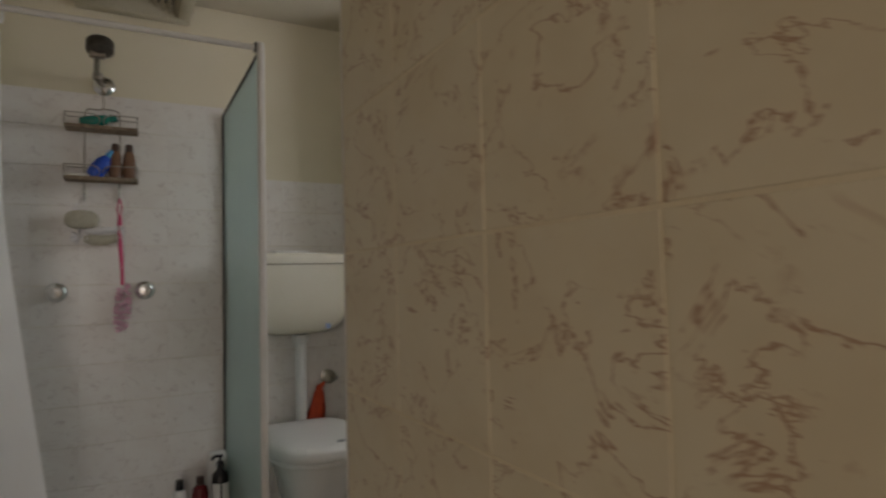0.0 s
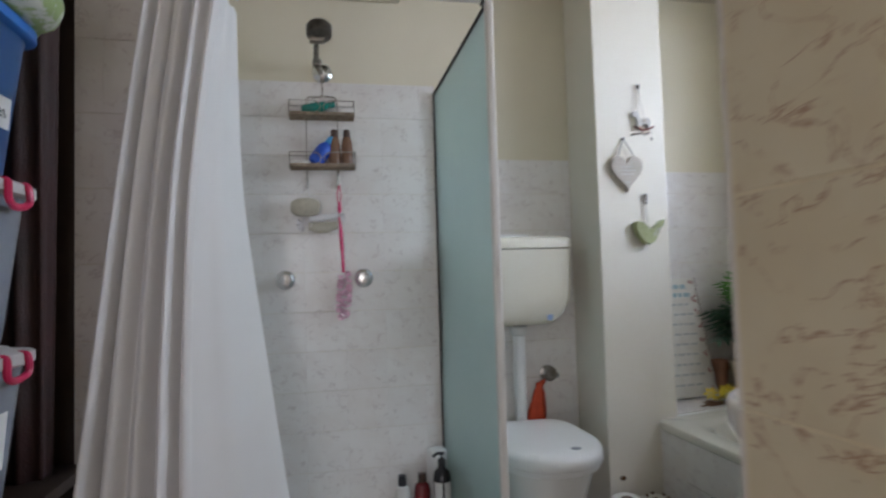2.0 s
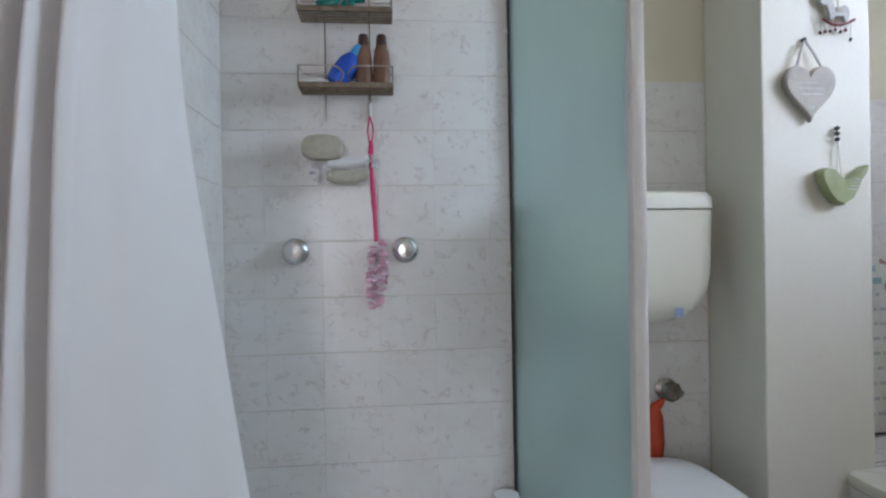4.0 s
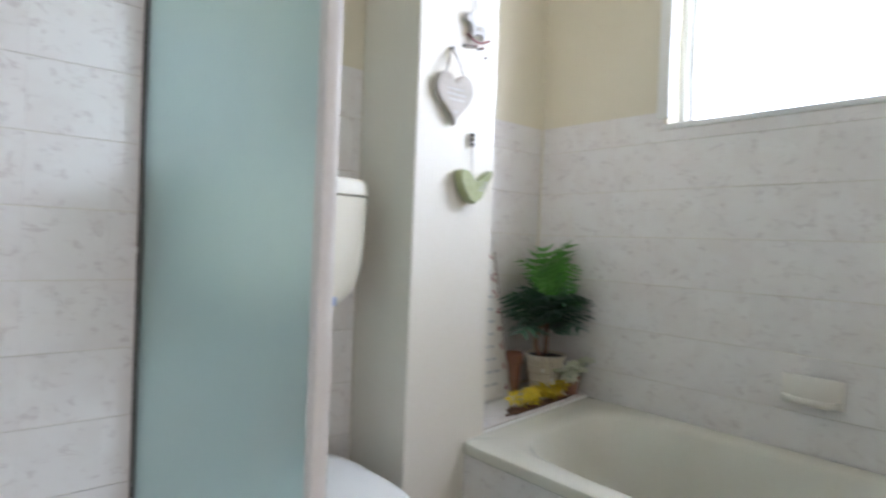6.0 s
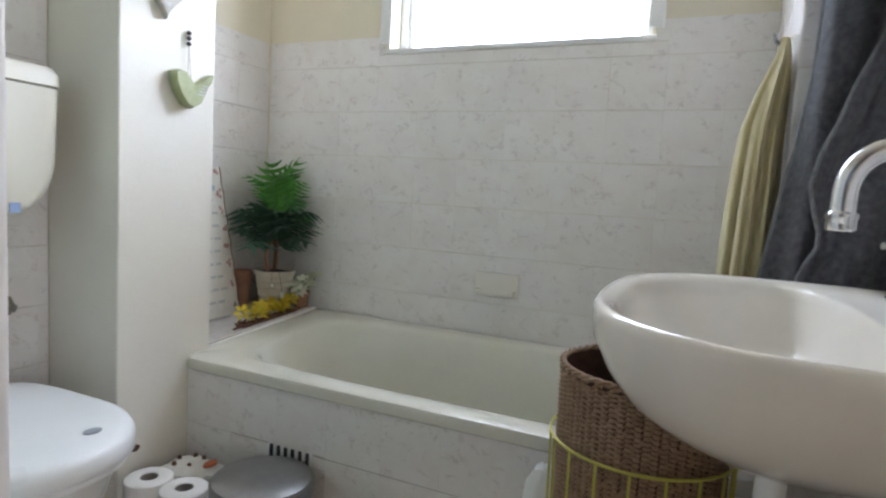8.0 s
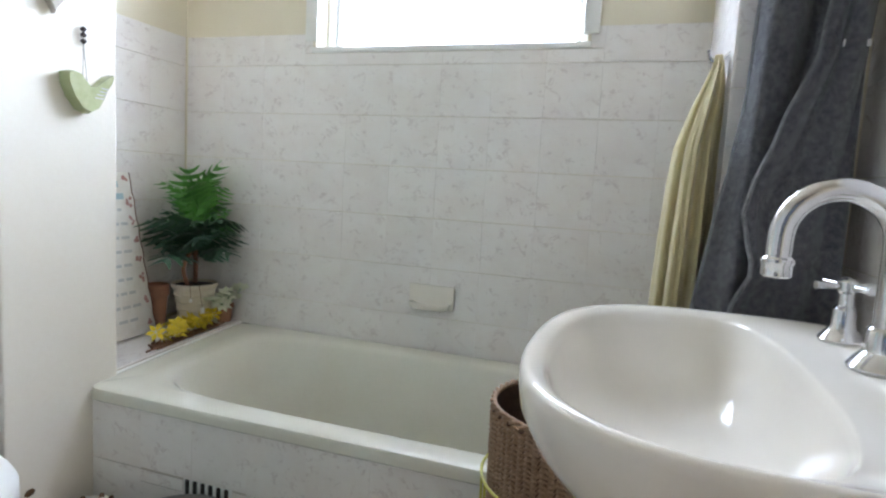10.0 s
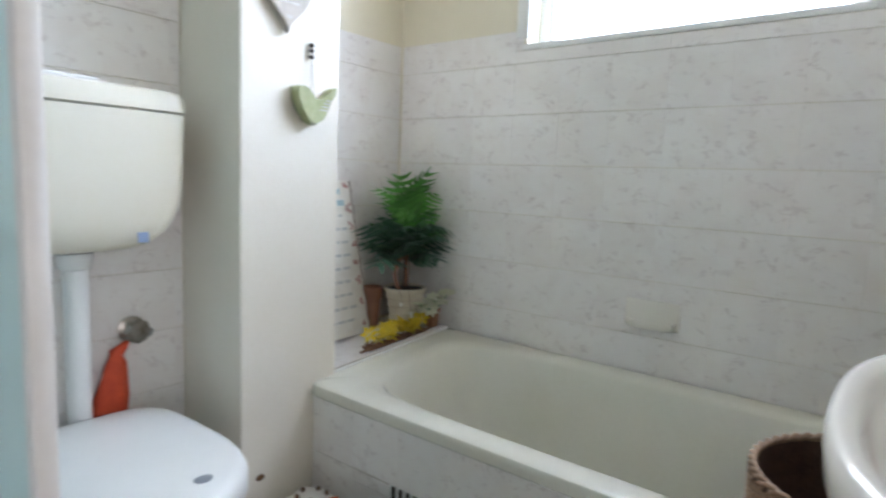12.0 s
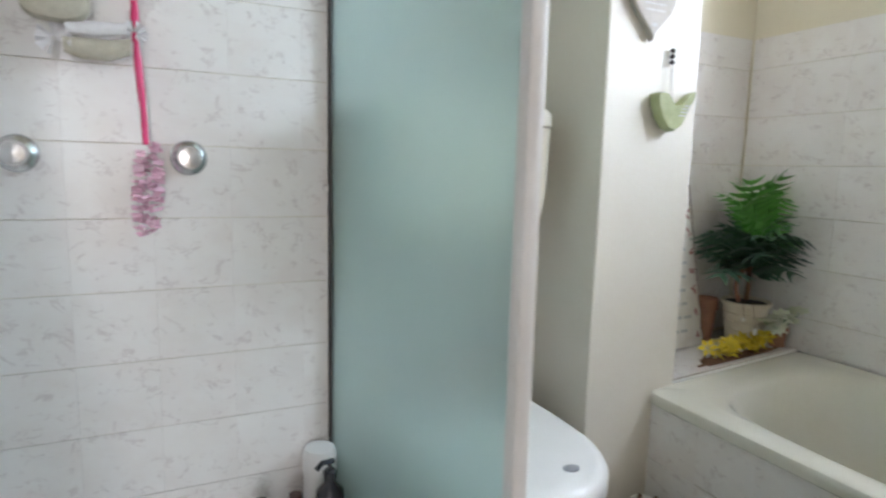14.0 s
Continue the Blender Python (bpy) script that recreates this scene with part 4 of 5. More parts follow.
def build_caddy():
    c = thing("shower_caddy", "rusty two-tier wire caddy hung below the shower arm", "shower caddy", (-0.21, 2.842, 1.5))
    wire_basket(c, 0.195, 0.24, 0.1)
    wire_basket(c, 0.0, 0.24, 0.1)
    part("back_wire", tube(bmesh.new(), [(-0.06, -0.006, -0.02), (-0.06, -0.006, 0.25)], 0.0022, 6), RUST, c)
    part("back_wire", tube(bmesh.new(), [(0.06, -0.006, -0.02), (0.06, -0.006, 0.25)], 0.0022, 6), RUST, c)
    part("hanger", tube(bmesh.new(), curve_pts([(-0.06, -0.006, 0.25), (-0.05, -0.006, 0.285), (0.0, -0.012, 0.29), (0.0, -0.02, 0.36), (0.0, -0.022, 0.41)]), 0.0024, 6), RUST, c)
    part("hanger", tube(bmesh.new(), curve_pts([(0.06, -0.006, 0.25), (0.05, -0.006, 0.285), (0.0, -0.012, 0.29)]), 0.0024, 6), RUST, c)
    for x in (-0.06, 0.056):
        part("hook", tube(bmesh.new(), curve_pts([(x, -0.006, 0.0), (x, -0.008, -0.06), (x, -0.016, -0.075), (x, -0.022, -0.06)]), 0.0022, 6), DULL_CHROME, c, "wire hook")
        part("hook_pad", boxed(x - 0.008, x + 0.008, -0.006, 0.0, -0.07, -0.02, bevel=0.002), SOAP, c)
    b1 = [(0.016, 0), (0.0225, 0.004), (0.0235, 0.03), (0.022, 0.075), (0.019, 0.1), (0.014, 0.112)]
    k1 = [(0.0142, 0.112), (0.0145, 0.116), (0.013, 0.138), (0.01, 0.142), (0.001, 0.143)]
    for x in (-0.165, -0.118):
        bottle("bronze_bottle", "bronze brown shampoo bottle in the wire caddy", (x, 2.785, 1.5035), b1, BROWN_B, k1, DARKCAP, group="bronze bottles")
    bottle("blue_bottle", "blue lotion bottle with light blue cap leaning in the caddy", (-0.243, 2.785, 1.513), [(0.02, 0), (0.028, 0.006), (0.031, 0.035), (0.029, 0.07), (0.02, 0.09), (0.015, 0.094)], BLUE_B, [(0.0165, 0.094), (0.0175, 0.1), (0.016, 0.12), (0.012, 0.124), (0.001, 0.125)], CYAN_B, turn=pose(0, 0, 0, 0, 36, 0))
    t = bottle("teal_tube", "teal green plastic bottle lying in the caddy", (-0.285, 2.785, 1.718), [(0.012, 0), (0.02, 0.01), (0.021, 0.05), (0.019, 0.09), (0.01, 0.1)], TEAL, [(0.01, 0.1), (0.012, 0.105), (0.011, 0.128), (0.001, 0.129)], TEAL, turn=pose(0, 0, 0, 0, 78, 0))
    t = thing("soap_bar", "white soap bar lying in the wire caddy", "soap", (-0.292, 2.775, 1.504))
    part("bar", loft(bmesh.new(), [disc_oval(0, 0, z, hx, hy, 24, 3) for z, hx, hy in ((0, 0.028, 0.016), (0.004, 0.034, 0.022), (0.014, 0.034, 0.022), (0.018, 0.028, 0.017))]), SOAP, t)
    r = random.Random(8)
    s = thing("bath_sponge", "beige oval bath sponge hung from a caddy hook", "sponge", (-0.277, 2.80, 1.35))
    part("sponge", loft(bmesh.new(), [[(x, z, y) for x, y, z in disc_oval(0, 0, d, hx, hz, 32, 2.6)] for d, hx, hz in ((-0.03, 0.035, 0.02), (-0.022, 0.052, 0.032), (0.0, 0.056, 0.036), (0.022, 0.052, 0.032), (0.03, 0.04, 0.022))]), SPONGE, s)
    part("loop", tube(bmesh.new(), [(-0.03, 0, 0.03), (-0.005, -0.004, 0.07), (0.004, 0.0, 0.095), (0.02, 0, 0.03)], 0.0012, 5), WHITENET, s)
    n = thing("wash_mitt", "white netting back scrubber with ruffled ends hung beside the sponge", "scrubber", (-0.218, 2.80, 1.278))
    part("strap", loft(bmesh.new(), [[(x, 0.012 * math.cos(a), z + 0.022 * math.sin(a) * w) for a in [2 * math.pi * k / 14 for k in range(14)]] for x, z, w in ((-0.05, 0.0, 0.7), (-0.02, -0.006, 0.9), (0.02, -0.006, 0.9), (0.06, 0.004, 0.7))]), SPONGE, n)
    part("strap", loft(bmesh.new(), [[(x, 0.01 * math.cos(a) - 0.004, z + 0.016 * math.sin(a) * w) for a in [2 * math.pi * k / 14 for k in range(14)]] for x, z, w in ((-0.045, 0.028, 0.6), (0.0, 0.03, 0.9), (0.055, 0.036, 0.6))]), WHITENET, n)
    for cx, cz, k in ((-0.065, 0.008, 1.0), (0.066, 0.03, 0.75)):
        for q in range(9):
            bm = bmesh.new()
            a = r.uniform(0, 6.28)
            d, u = Vector((math.cos(a), r.uniform(-0.4, 0.4), math.sin(a))), Vector((-math.sin(a), 0.5, math.cos(a)))
            c0 = Vector((cx, 0, cz))
            grid = [[c0 + d * (0.004 + 0.024 * k * i / 4) + u * (0.014 * k * (j - 2) / 2 * (0.3 + 0.7 * i / 4)) + Vector((0, 0.006 * math.sin(j * 2.2 + q) * i / 4, 0)) for j in range(5)] for i in range(5)]
            loft(bm, grid, closed=False)
            part("ruffle", bm, WHITENET, n, "white ruffled netting")
    b = thing("back_brush", "hot pink back strap with a pink netting puff", "bath brush", (-0.152, 2.812, 1.44))
    part("cord", tube(bmesh.new(), curve_pts([(0.0, 0, -0.005), (-0.006, 0, -0.04), (-0.002, 0, -0.075)]), 0.0022, 6), PINK, b)
    part("cord", tube(bmesh.new(), curve_pts([(0.002, 0, -0.005), (0.008, 0, -0.04), (0.004, 0, -0.075)]), 0.0022, 6), PINK, b)
    part("handle", tube(bmesh.new(), curve_pts([(0.002, 0, -0.07), (0.002, -0.004, -0.14), (0.008, -0.004, -0.24), (0.012, 0, -0.34)]), [0.005, 0.006, 0.007, 0.0075, 0.0075, 0.0075, 0.0075, 0.0075, 0.007] * 2 + [0.006] * 7, 8), PINK, b)
    bm = bmesh.new()
    for q in range(70):
        z = -0.34 - 0.18 * q / 70
        a = r.uniform(0, 6.28)
        R = 0.026 * (1 - 0.4 * abs(q / 35 - 1) ** 3)
        c0 = Vector((0.018 - 0.012 * q / 70, 0, z))
        d = Vector((math.cos(a), 0.7 * math.sin(a), r.uniform(-0.3, 0.3)))
        u = Vector((-math.sin(a), math.cos(a) * 0.7, r.uniform(-0.5, 0.5)))
        grid = [[c0 + d * (R * (0.35 + 0.75 * i / 3)) + u * (0.014 * (j - 2) / 2) + Vector((0, 0, 0.004 * math.sin(j * 2 + q))) for j in range(5)] for i in range(4)]
        loft(bm, grid, closed=False)
    tagged(part("puff", bm, PINKNET, b), "pink netting puff", "", "", "stuff")


def build_taps():
    for k, x in enumerate((-0.358, -0.062)):
        t = thing("shower_tap", "round chrome shower tap on the tiled wall", "tap", (x, 2.842, 1.076), group="shower taps")
        part("flange", lathe(bmesh.new(), [(0.035, 0), (0.036, -0.004), (0.03, -0.012), (0.02, -0.016)], n=28, axis="y"), SATIN, t)
        part("knob", lathe(bmesh.new(), [(0.02, -0.014), (0.024, -0.02), (0.024, -0.04), (0.02, -0.046), (0.001, -0.049)], n=24, axis="y"), SATIN, t)


def build_floor_bottles():
    z = 0.15
    BLK = mat("black_plastic", (0.018, 0.018, 0.02), 0.25, other=(0.03, 0.03, 0.033))
    LABEL = mat("white_label", (0.78, 0.77, 0.74), 0.5, other=(0.72, 0.71, 0.68))
    RED = mat("dark_red_plastic", (0.20, 0.018, 0.022), 0.25, other=(0.14, 0.012, 0.016))
    p = bottle("pump_bottle", "black pump bottle with white label on the shower tray", (0.2, 2.70, z), [(0.03, 0), (0.033, 0.005), (0.033, 0.17), (0.03, 0.2), (0.016, 0.215), (0.012, 0.225)], BLK, [(0.014, 0.225), (0.015, 0.245), (0.01, 0.25), (0.005, 0.25), (0.005, 0.27), (0.001, 0.271)], BLK)
    part("spout", tube(bmesh.new(), [(0.008, 0, 0.268), (-0.02, -0.01, 0.272), (-0.034, -0.016, 0.262)], 0.006, 8), BLK, p)
    part("label", loft(bmesh.new(), [[(0.0336 * math.cos(a), 0.0336 * math.sin(a), zz) for a in [radians(200 + 11.5 * k) for k in range(13)]] for zz in (0.03, 0.17)], closed=False), LABEL, p, "white label")
    part("label_bar", loft(bmesh.new(), [[(0.034 * math.cos(a), 0.034 * math.sin(a), zz) for a in [radians(262 + 4 * k) for k in range(4)]] for zz in (0.03, 0.17)], closed=False), BLK, p)
    bottle("red_bottle", "dark red shampoo bottle on the shower tray", (0.128, 2.72, z), [(0.028, 0), (0.031, 0.005), (0.031, 0.13), (0.026, 0.155), (0.014, 0.165)], RED, [(0.014, 0.165), (0.015, 0.17), (0.014, 0.196), (0.001, 0.197)], DARKCAP)
    bottle("white_bottle", "white bottle with black cap on the shower tray", (0.055, 2.73, z), [(0.025, 0), (0.028, 0.005), (0.028, 0.125), (0.022, 0.15), (0.015, 0.155)], LABEL, [(0.015, 0.155), (0.0155, 0.16), (0.014, 0.192), (0.001, 0.193)], BLK)
    w = bottle("white_jar", "white plastic tub behind the pump bottle", (0.2, 2.795, z), [(0.036, 0), (0.038, 0.005), (0.038, 0.2)], LABEL, [(0.04, 0.2), (0.041, 0.205), (0.04, 0.245), (0.034, 0.258), (0.001, 0.26)], LABEL)


build_shower_head()
build_caddy()
build_taps()
build_floor_bottles()


def build_fan():
    f = thing("exhaust_fan", "square cream plastic ceiling exhaust fan with slatted grille", "exhaust fan", (-0.10, 2.638, 2.28))
    m = mat("yellowed_plastic", (0.55, 0.50, 0.38), 0.5, other=(0.46, 0.41, 0.30), scale=9)
    bm = bmesh.new()
    w = 0.207
    for a in ((-w, w, -w, -w + 0.055), (-w, w, w - 0.055, w), (-w, -w + 0.055, -w + 0.055, w - 0.055), (w - 0.055, w, -w + 0.055, w - 0.055)):
        box(bm, *a, -0.10, 0.0, bevel=0.012)
    part("frame", bm, m, f)
    for k in range(6):
        r = 0.15 - 0.024 * k
        bm = bmesh.new()
        loft(bm, [[(s * q, t * q, z) for s, t in ((-1, -1), (1, -1), (1, 1), (-1, 1))] for q, z in ((r, -0.093), (r - 0.013, -0.07), (r - 0.015, -0.07), (r - 0.002, -0.095), (r, -0.093))], cap0=False, cap1=False)
        part("louvre", bm, m, f)
    part("backing", boxed(-0.151, 0.151, -0.151, 0.151, -0.04, -0.002), BLACK, f)


build_fan()

# ---- wash basin corner ----
WICKER = mat("brown_wicker", (0.40, 0.255, 0.15), 0.55, other=(0.26, 0.15, 0.085), scale=70, fine=260, bump=0.3)
# dark brown that stands for the shade in the gaps of the weave
WEAVE_SHADE = mat("weave_gap_shade", (0.10, 0.052, 0.03), 0.8, other=(0.06, 0.03, 0.02), scale=60, fine=200, bump=0.3)
YWIRE = mat("yellow_coated_wire", (0.58, 0.54, 0.09), 0.4, other=(0.47, 0.43, 0.06))
TOWEL_Y = mat("yellow_towel", (0.62, 0.54, 0.30), 0.95, other=(0.53, 0.455, 0.235), scale=14, fine=500, bump=0.7, sheen=0.3)
TOWEL_G = mat("charcoal_towel", (0.13, 0.13, 0.142), 0.95, other=(0.045, 0.046, 0.056), scale=95, fine=420, bump=0.9, sheen=0.3)


def build_basin():
    b = thing("wash_basin", "cream ceramic oval wash basin fixed to the wall", "basin", (0.67, 1.2, -0.005))
    def outer(z, s, shift=0.0):
        return disc_oval(0, shift, z, 0.31 * s, 0.242 * s, 64, 2.6, 4.5, 0.21 * (0.25 + 0.75 * s))
    def inner(z, s):
        return disc_oval(0, 0.02, z, 0.274 * s, 0.196 * s, 64, 2.5, 2.6, 0.085 * s)
    rings = [outer(0.698, 0.18), outer(0.702, 0.29), outer(0.713, 0.43), outer(0.732, 0.58), outer(0.755, 0.73), outer(0.78, 0.855), outer(0.812, 0.94), outer(0.842, 0.992), outer(0.858, 0.998), outer(0.868, 1.0), outer(0.876, 0.992), outer(0.88, 0.975), outer(0.879, 0.955),
             inner(0.874, 1.03), inner(0.868, 1.0), inner(0.855, 0.98), inner(0.81, 0.90), inner(0.772, 0.75), inner(0.748, 0.5), inner(0.741, 0.2), inner(0.74, 0.07)]
    part("bowl", loft(bmesh.new(), rings), BASIN_GLAZE, b, angle=70)
    part("waste", lathe(bmesh.new(), [(0.02, 0.7405), (0.022, 0.7425), (0.012, 0.743), (0.001, 0.742)], (0, 0.02, 0), 20), CHROME, b)
    part("trap", tube(bmesh.new(), curve_pts([(0, 0.02, 0.70), (0, 0.02, 0.52), (0, -0.03, 0.45), (0, -0.1, 0.47), (0, -0.21, 0.48)]), 0.018, 12), PLASTIC, b)
    t = thing("basin_tap", "chrome gooseneck basin spout with two cross handles", "tap", (0.715, 1.058, 0.872))
    arc = [(0, 0, 0), (0, 0, 0.05), (0, 0, 0.134)] + [(0, 0.057 - 0.057 * math.cos(a), 0.141 + 0.058 * math.sin(a)) for a in [radians(12 * k) for k in range(1, 16)]] + [(0, 0.1145, 0.111)]
    part("spout", tube(bmesh.new(), arc, 0.0136, 18), CHROME, t)
    part("aerator", lathe(bmesh.new(), [(0.0142, 0.008), (0.0176, 0.005), (0.018, 0.001), (0.0165, -0.002), (0.0165, -0.014), (0.014, -0.016), (0.001, -0.015)], (0, 0.1145, 0.111), 20), CHROME, t)
    part("base", lathe(bmesh.new(), [(0.033, 0), (0.034, 0.004), (0.027, 0.014), (0.02, 0.022), (0.0195, 0.045), (0.0155, 0.05)], n=32), CHROME, t)
    for x in (-0.14, 0.14):
        h = part("handle", lathe(bmesh.new(), [(0.027, 0), (0.028, 0.004), (0.021, 0.014), (0.015, 0.022), (0.0145, 0.045), (0.009, 0.05), (0.009, 0.066), (0.013, 0.07), (0.013, 0.082), (0.006, 0.088), (0.001, 0.089)], (x, 0, 0), 20), CHROME, t)
        for a in (20, 110):
            c, s = math.cos(radians(a)) * 0.043, math.sin(radians(a)) * 0.043
            part("cross_bar", tube(bmesh.new(), [(x - c, -s, 0.076), (x - c * 0.8, -s * 0.8, 0.076), (x + c * 0.8, s * 0.8, 0.076), (x + c, s, 0.076)], [0.0055, 0.0045, 0.0045, 0.0055], 10), CHROME, h)


def build_basket():
    b = thing("laundry_basket", "tall brown wicker basket in a yellow wire stand", "basket", (0.870, 1.39, 0))
    hx, hy, top = 0.14, 0.137, 0.716
    rings, n, rows = [], 264, 92
    for j in range(rows):
        for f, lift in ((0.0, -0.003), (0.3, 0.0006), (0.65, 0.002)):
            v = (j + f) / rows
            k = 0.9 + 0.1 * v
            ring = []
            for i in range(n):
                a = 2 * math.pi * i / n
                w = lift + (-0.0022, 0.0012, 0.0018, 0.0012)[i % 4]
                half = 0.5 * top / rows if (i // 4) % 2 else 0.0
                ring.append(((hx * k + w) * math.cos(a), (hy * k + w) * math.sin(a), top * v - half + 0.0008 * math.sin(5 * a + j)))
            rings.append(ring)
    sides = len(rings) - 1
    for v, k in ((1.0, 0.985), (0.995, 0.965), (0.97, 0.955), (0.5, 0.9), (0.05, 0.85)):
        rings.append([(hx * k * math.cos(2 * math.pi * i / n), hy * k * math.sin(2 * math.pi * i / n), top * v) for i in range(n)])
    body = part("woven_body", loft(bmesh.new(), rings), [WICKER, WEAVE_SHADE], b, angle=180)
    which = [0] * len(body.data.polygons)
    for p in body.data.polygons:
        c = p.center
        v = c.z / top * rows + 50.0 + (0.5 if int(math.atan2(c.y / hy, c.x / hx) / (2 * math.pi) * n + n) // 4 % 2 else 0.0)
        r = math.hypot(c.x / hx, c.y / hy)
        # valleys between woven rows: their shade is put into the colour
        if r > 0.88 and (v % 1.0) < 0.29:
            which[p.index] = 1
        # the inner side takes the same dark colour
        if r < 0.965 * (0.9 + 0.1 * c.z / top):
            which[p.index] = 1
    body.data.polygons.foreach_set("material_index", which)
    bm = bmesh.new()
    for ph in (0, math.pi):
        pts = [((hx - 0.002 + 0.003 * math.cos(a * 24 + ph)) * math.cos(a), (hy - 0.002 + 0.003 * math.cos(a * 24 + ph)) * math.sin(a), top + 0.002 + 0.003 * math.sin(a * 24 + ph)) for a in [2 * math.pi * k / 240 for k in range(241)]]
        tube(bm, pts, 0.0032, 6)
    part("braided_rim", bm, WICKER, b, angle=180)
    def hoop(z, k):
        return [(hx * k * math.cos(2 * math.pi * i / 48), hy * k * math.sin(2 * math.pi * i / 48), z) for i in range(49)]
    part("wire_hoop", tube(bmesh.new(), hoop(0.60, 1.075), 0.0026, 6), YWIRE, b, "yellow wire hoop")
    part("wire_hoop", tube(bmesh.new(), hoop(0.006, 1.0), 0.0034, 6), YWIRE, b, "yellow wire hoop")
    for i in range(18):
        a = 2 * math.pi * i / 18
        part("upright_wire", tube(bmesh.new(), [(hx * 1.0 * math.cos(a), hy * 1.0 * math.sin(a), 0.006), (hx * 1.07 * math.cos(a), hy * 1.07 * math.sin(a), 0.6)], 0.0021, 6), YWIRE, b)


def build_towels():
    def fold(z, hx, hy, ph, cy=0.0, n=90, deep=0.2, cx=0.0):
        ring = []
        for i in range(n):
            a = 2 * math.pi * i / n
            k = 1 + deep * math.sin(7 * a + ph) + 0.09 * math.sin(13 * a - ph * 2) + 0.04 * math.sin(23 * a + ph)
            ring.append((cx + hx * k * math.cos(a), cy + hy * k * math.sin(a), z))
        return ring
    t = thing("yellow_towel", "yellow bath towel hanging from a wall hook", "towel", (1.20, 1.19, 1.315))
    part("hook", tube(bmesh.new(), curve_pts([(0, 0.0, 0.015), (0, 0.02, 0.0), (0, 0.034, 0.002), (0, 0.04, 0.02)]), 0.005, 8), CHROME, t)
    rings = [fold(0.01, 0.012, 0.007, 0, 0.022, deep=0.05), fold(-0.01, 0.022, 0.01, 0.05, 0.021, deep=0.08), fold(-0.04, 0.04, 0.016, 0.1, 0.025, deep=0.1), fold(-0.09, 0.062, 0.026, 0.2, 0.034, deep=0.1), fold(-0.165, 0.08, 0.036, 0.3, 0.046, deep=0.10), fold(-0.24, 0.088, 0.039, 0.4, 0.05, deep=0.11), fold(-0.35, 0.092, 0.042, 0.55, 0.054, deep=0.12), fold(-0.55, 0.096, 0.045, 0.7, 0.059, deep=0.12), fold(-0.8, 0.1, 0.046, 0.8, 0.062, deep=0.12)]
    part("cloth", loft(bmesh.new(), rings), TOWEL_Y, t, angle=180)
    g = thing("bath_robe", "charcoal towelling robe hanging from a wall hook", "robe", (1.08, 1.064, 1.72))
    part("hook", tube(bmesh.new(), curve_pts([(0.052, 0.0, 0.02), (0.03, 0.0, 0.0), (0.01, 0, -0.005), (0.0, 0.0, 0.02)]), 0.005, 8), CHROME, g)
    def edge_at(table, z):
        for (z0, y0), (z1, y1) in zip(table, table[1:]):
            if z >= z1:
                f = (z0 - z) / (z0 - z1)
                f = f * f * (3 - 2 * f) * 0.5 + f * 0.5
                return y0 + (y1 - y0) * f
        return table[-1][1]
    outer_edge = [(0.0, 0.03), (-0.05, 0.07), (-0.15, 0.095), (-0.39, 0.108), (-0.48, 0.11), (-0.616, 0.125), (-0.69, 0.14), (-0.9, 0.166), (-1.15, 0.175)]
    inner_edge = [(0.0, -0.02), (-0.05, -0.045), (-0.2, -0.05), (-0.6, -0.045), (-1.15, -0.05)]
    rings = []
    for k in range(24):
        z = -1.15 * k / 23
        y0, y1 = edge_at(inner_edge, z), edge_at(outer_edge, z)
        cy, hy = (y0 + y1) / 2, (y1 - y0) / 2
        ring = []
        for i in range(96):
            a = 2 * math.pi * i / 96
            y = cy + hy * math.cos(a)
            groove = 0.016 * math.sin(62 * (y - 0.06 * (-z)) + 1.2) + 0.005 * math.sin(140 * y + 5 * z)
            x = -0.034 * min(1, 0.3 + 3 * -z) * math.sin(a) * abs(math.sin(a)) ** -0.3 if abs(math.sin(a)) > 1e-6 else 0.0
            ring.append((x + (groove * math.sin(a) if math.sin(a) > 0 else 0.0), y, z))
        rings.append(ring)
    part("body", loft(bmesh.new(), rings), TOWEL_G, g, angle=180)
    flap_edge = [(-0.14, -0.02), (-0.28, 0.0), (-0.42, 0.02), (-0.56, 0.068), (-0.64, 0.096), (-0.69, 0.106), (-0.72, 0.098), (-0.78, 0.082), (-0.84, 0.108), (-0.9, 0.115), (-1.05, 0.085)]
    rows = []
    for j in range(36):
        z = -0.14 - 0.91 * j / 35
        y1 = edge_at(flap_edge, z)
        rows.append([(-0.054 - 0.012 * math.sin(11 * w + 5 * z) - 0.006 * w, -0.045 + (y1 + 0.045) * w, z) for w in [k / 12 for k in range(13)]])
    flap = part("front_flap", loft(bmesh.new(), rows, closed=False), TOWEL_G, g, angle=180)
    flap.modifiers.new("thick", "SOLIDIFY").thickness = 0.009
    # grey of the flap's stitched edge and of the body's rim light
    SEAM_RIM = mat("grey_seam_rim_light", (0.27, 0.27, 0.28), 0.95, other=(0.16, 0.16, 0.17), scale=120, fine=400, bump=0.6)
    part("seam_rim_light", tube(bmesh.new(), [(r[-1][0] - 0.002, r[-1][1], r[-1][2]) for r in rows], 0.0042, 6), SEAM_RIM, g, "lighter grey line, stitched on the flap, rim light on the body edge")
    # rim light along the body's silhouette, modelled as a paler thin tube
    part("seam_rim_light", tube(bmesh.new(), [(-0.006, edge_at(outer_edge, -0.2 - 0.03 * k) - 0.001, -0.2 - 0.03 * k) for k in range(30)], 0.004, 6), SEAM_RIM, g, "lighter grey line, stitched on the flap, rim light on the body edge")
    part("tag", boxed(-0.066, -0.063, -0.043, -0.006, -0.425, -0.414, bevel=0.001), PLASTIC, g, "small white woven tag")


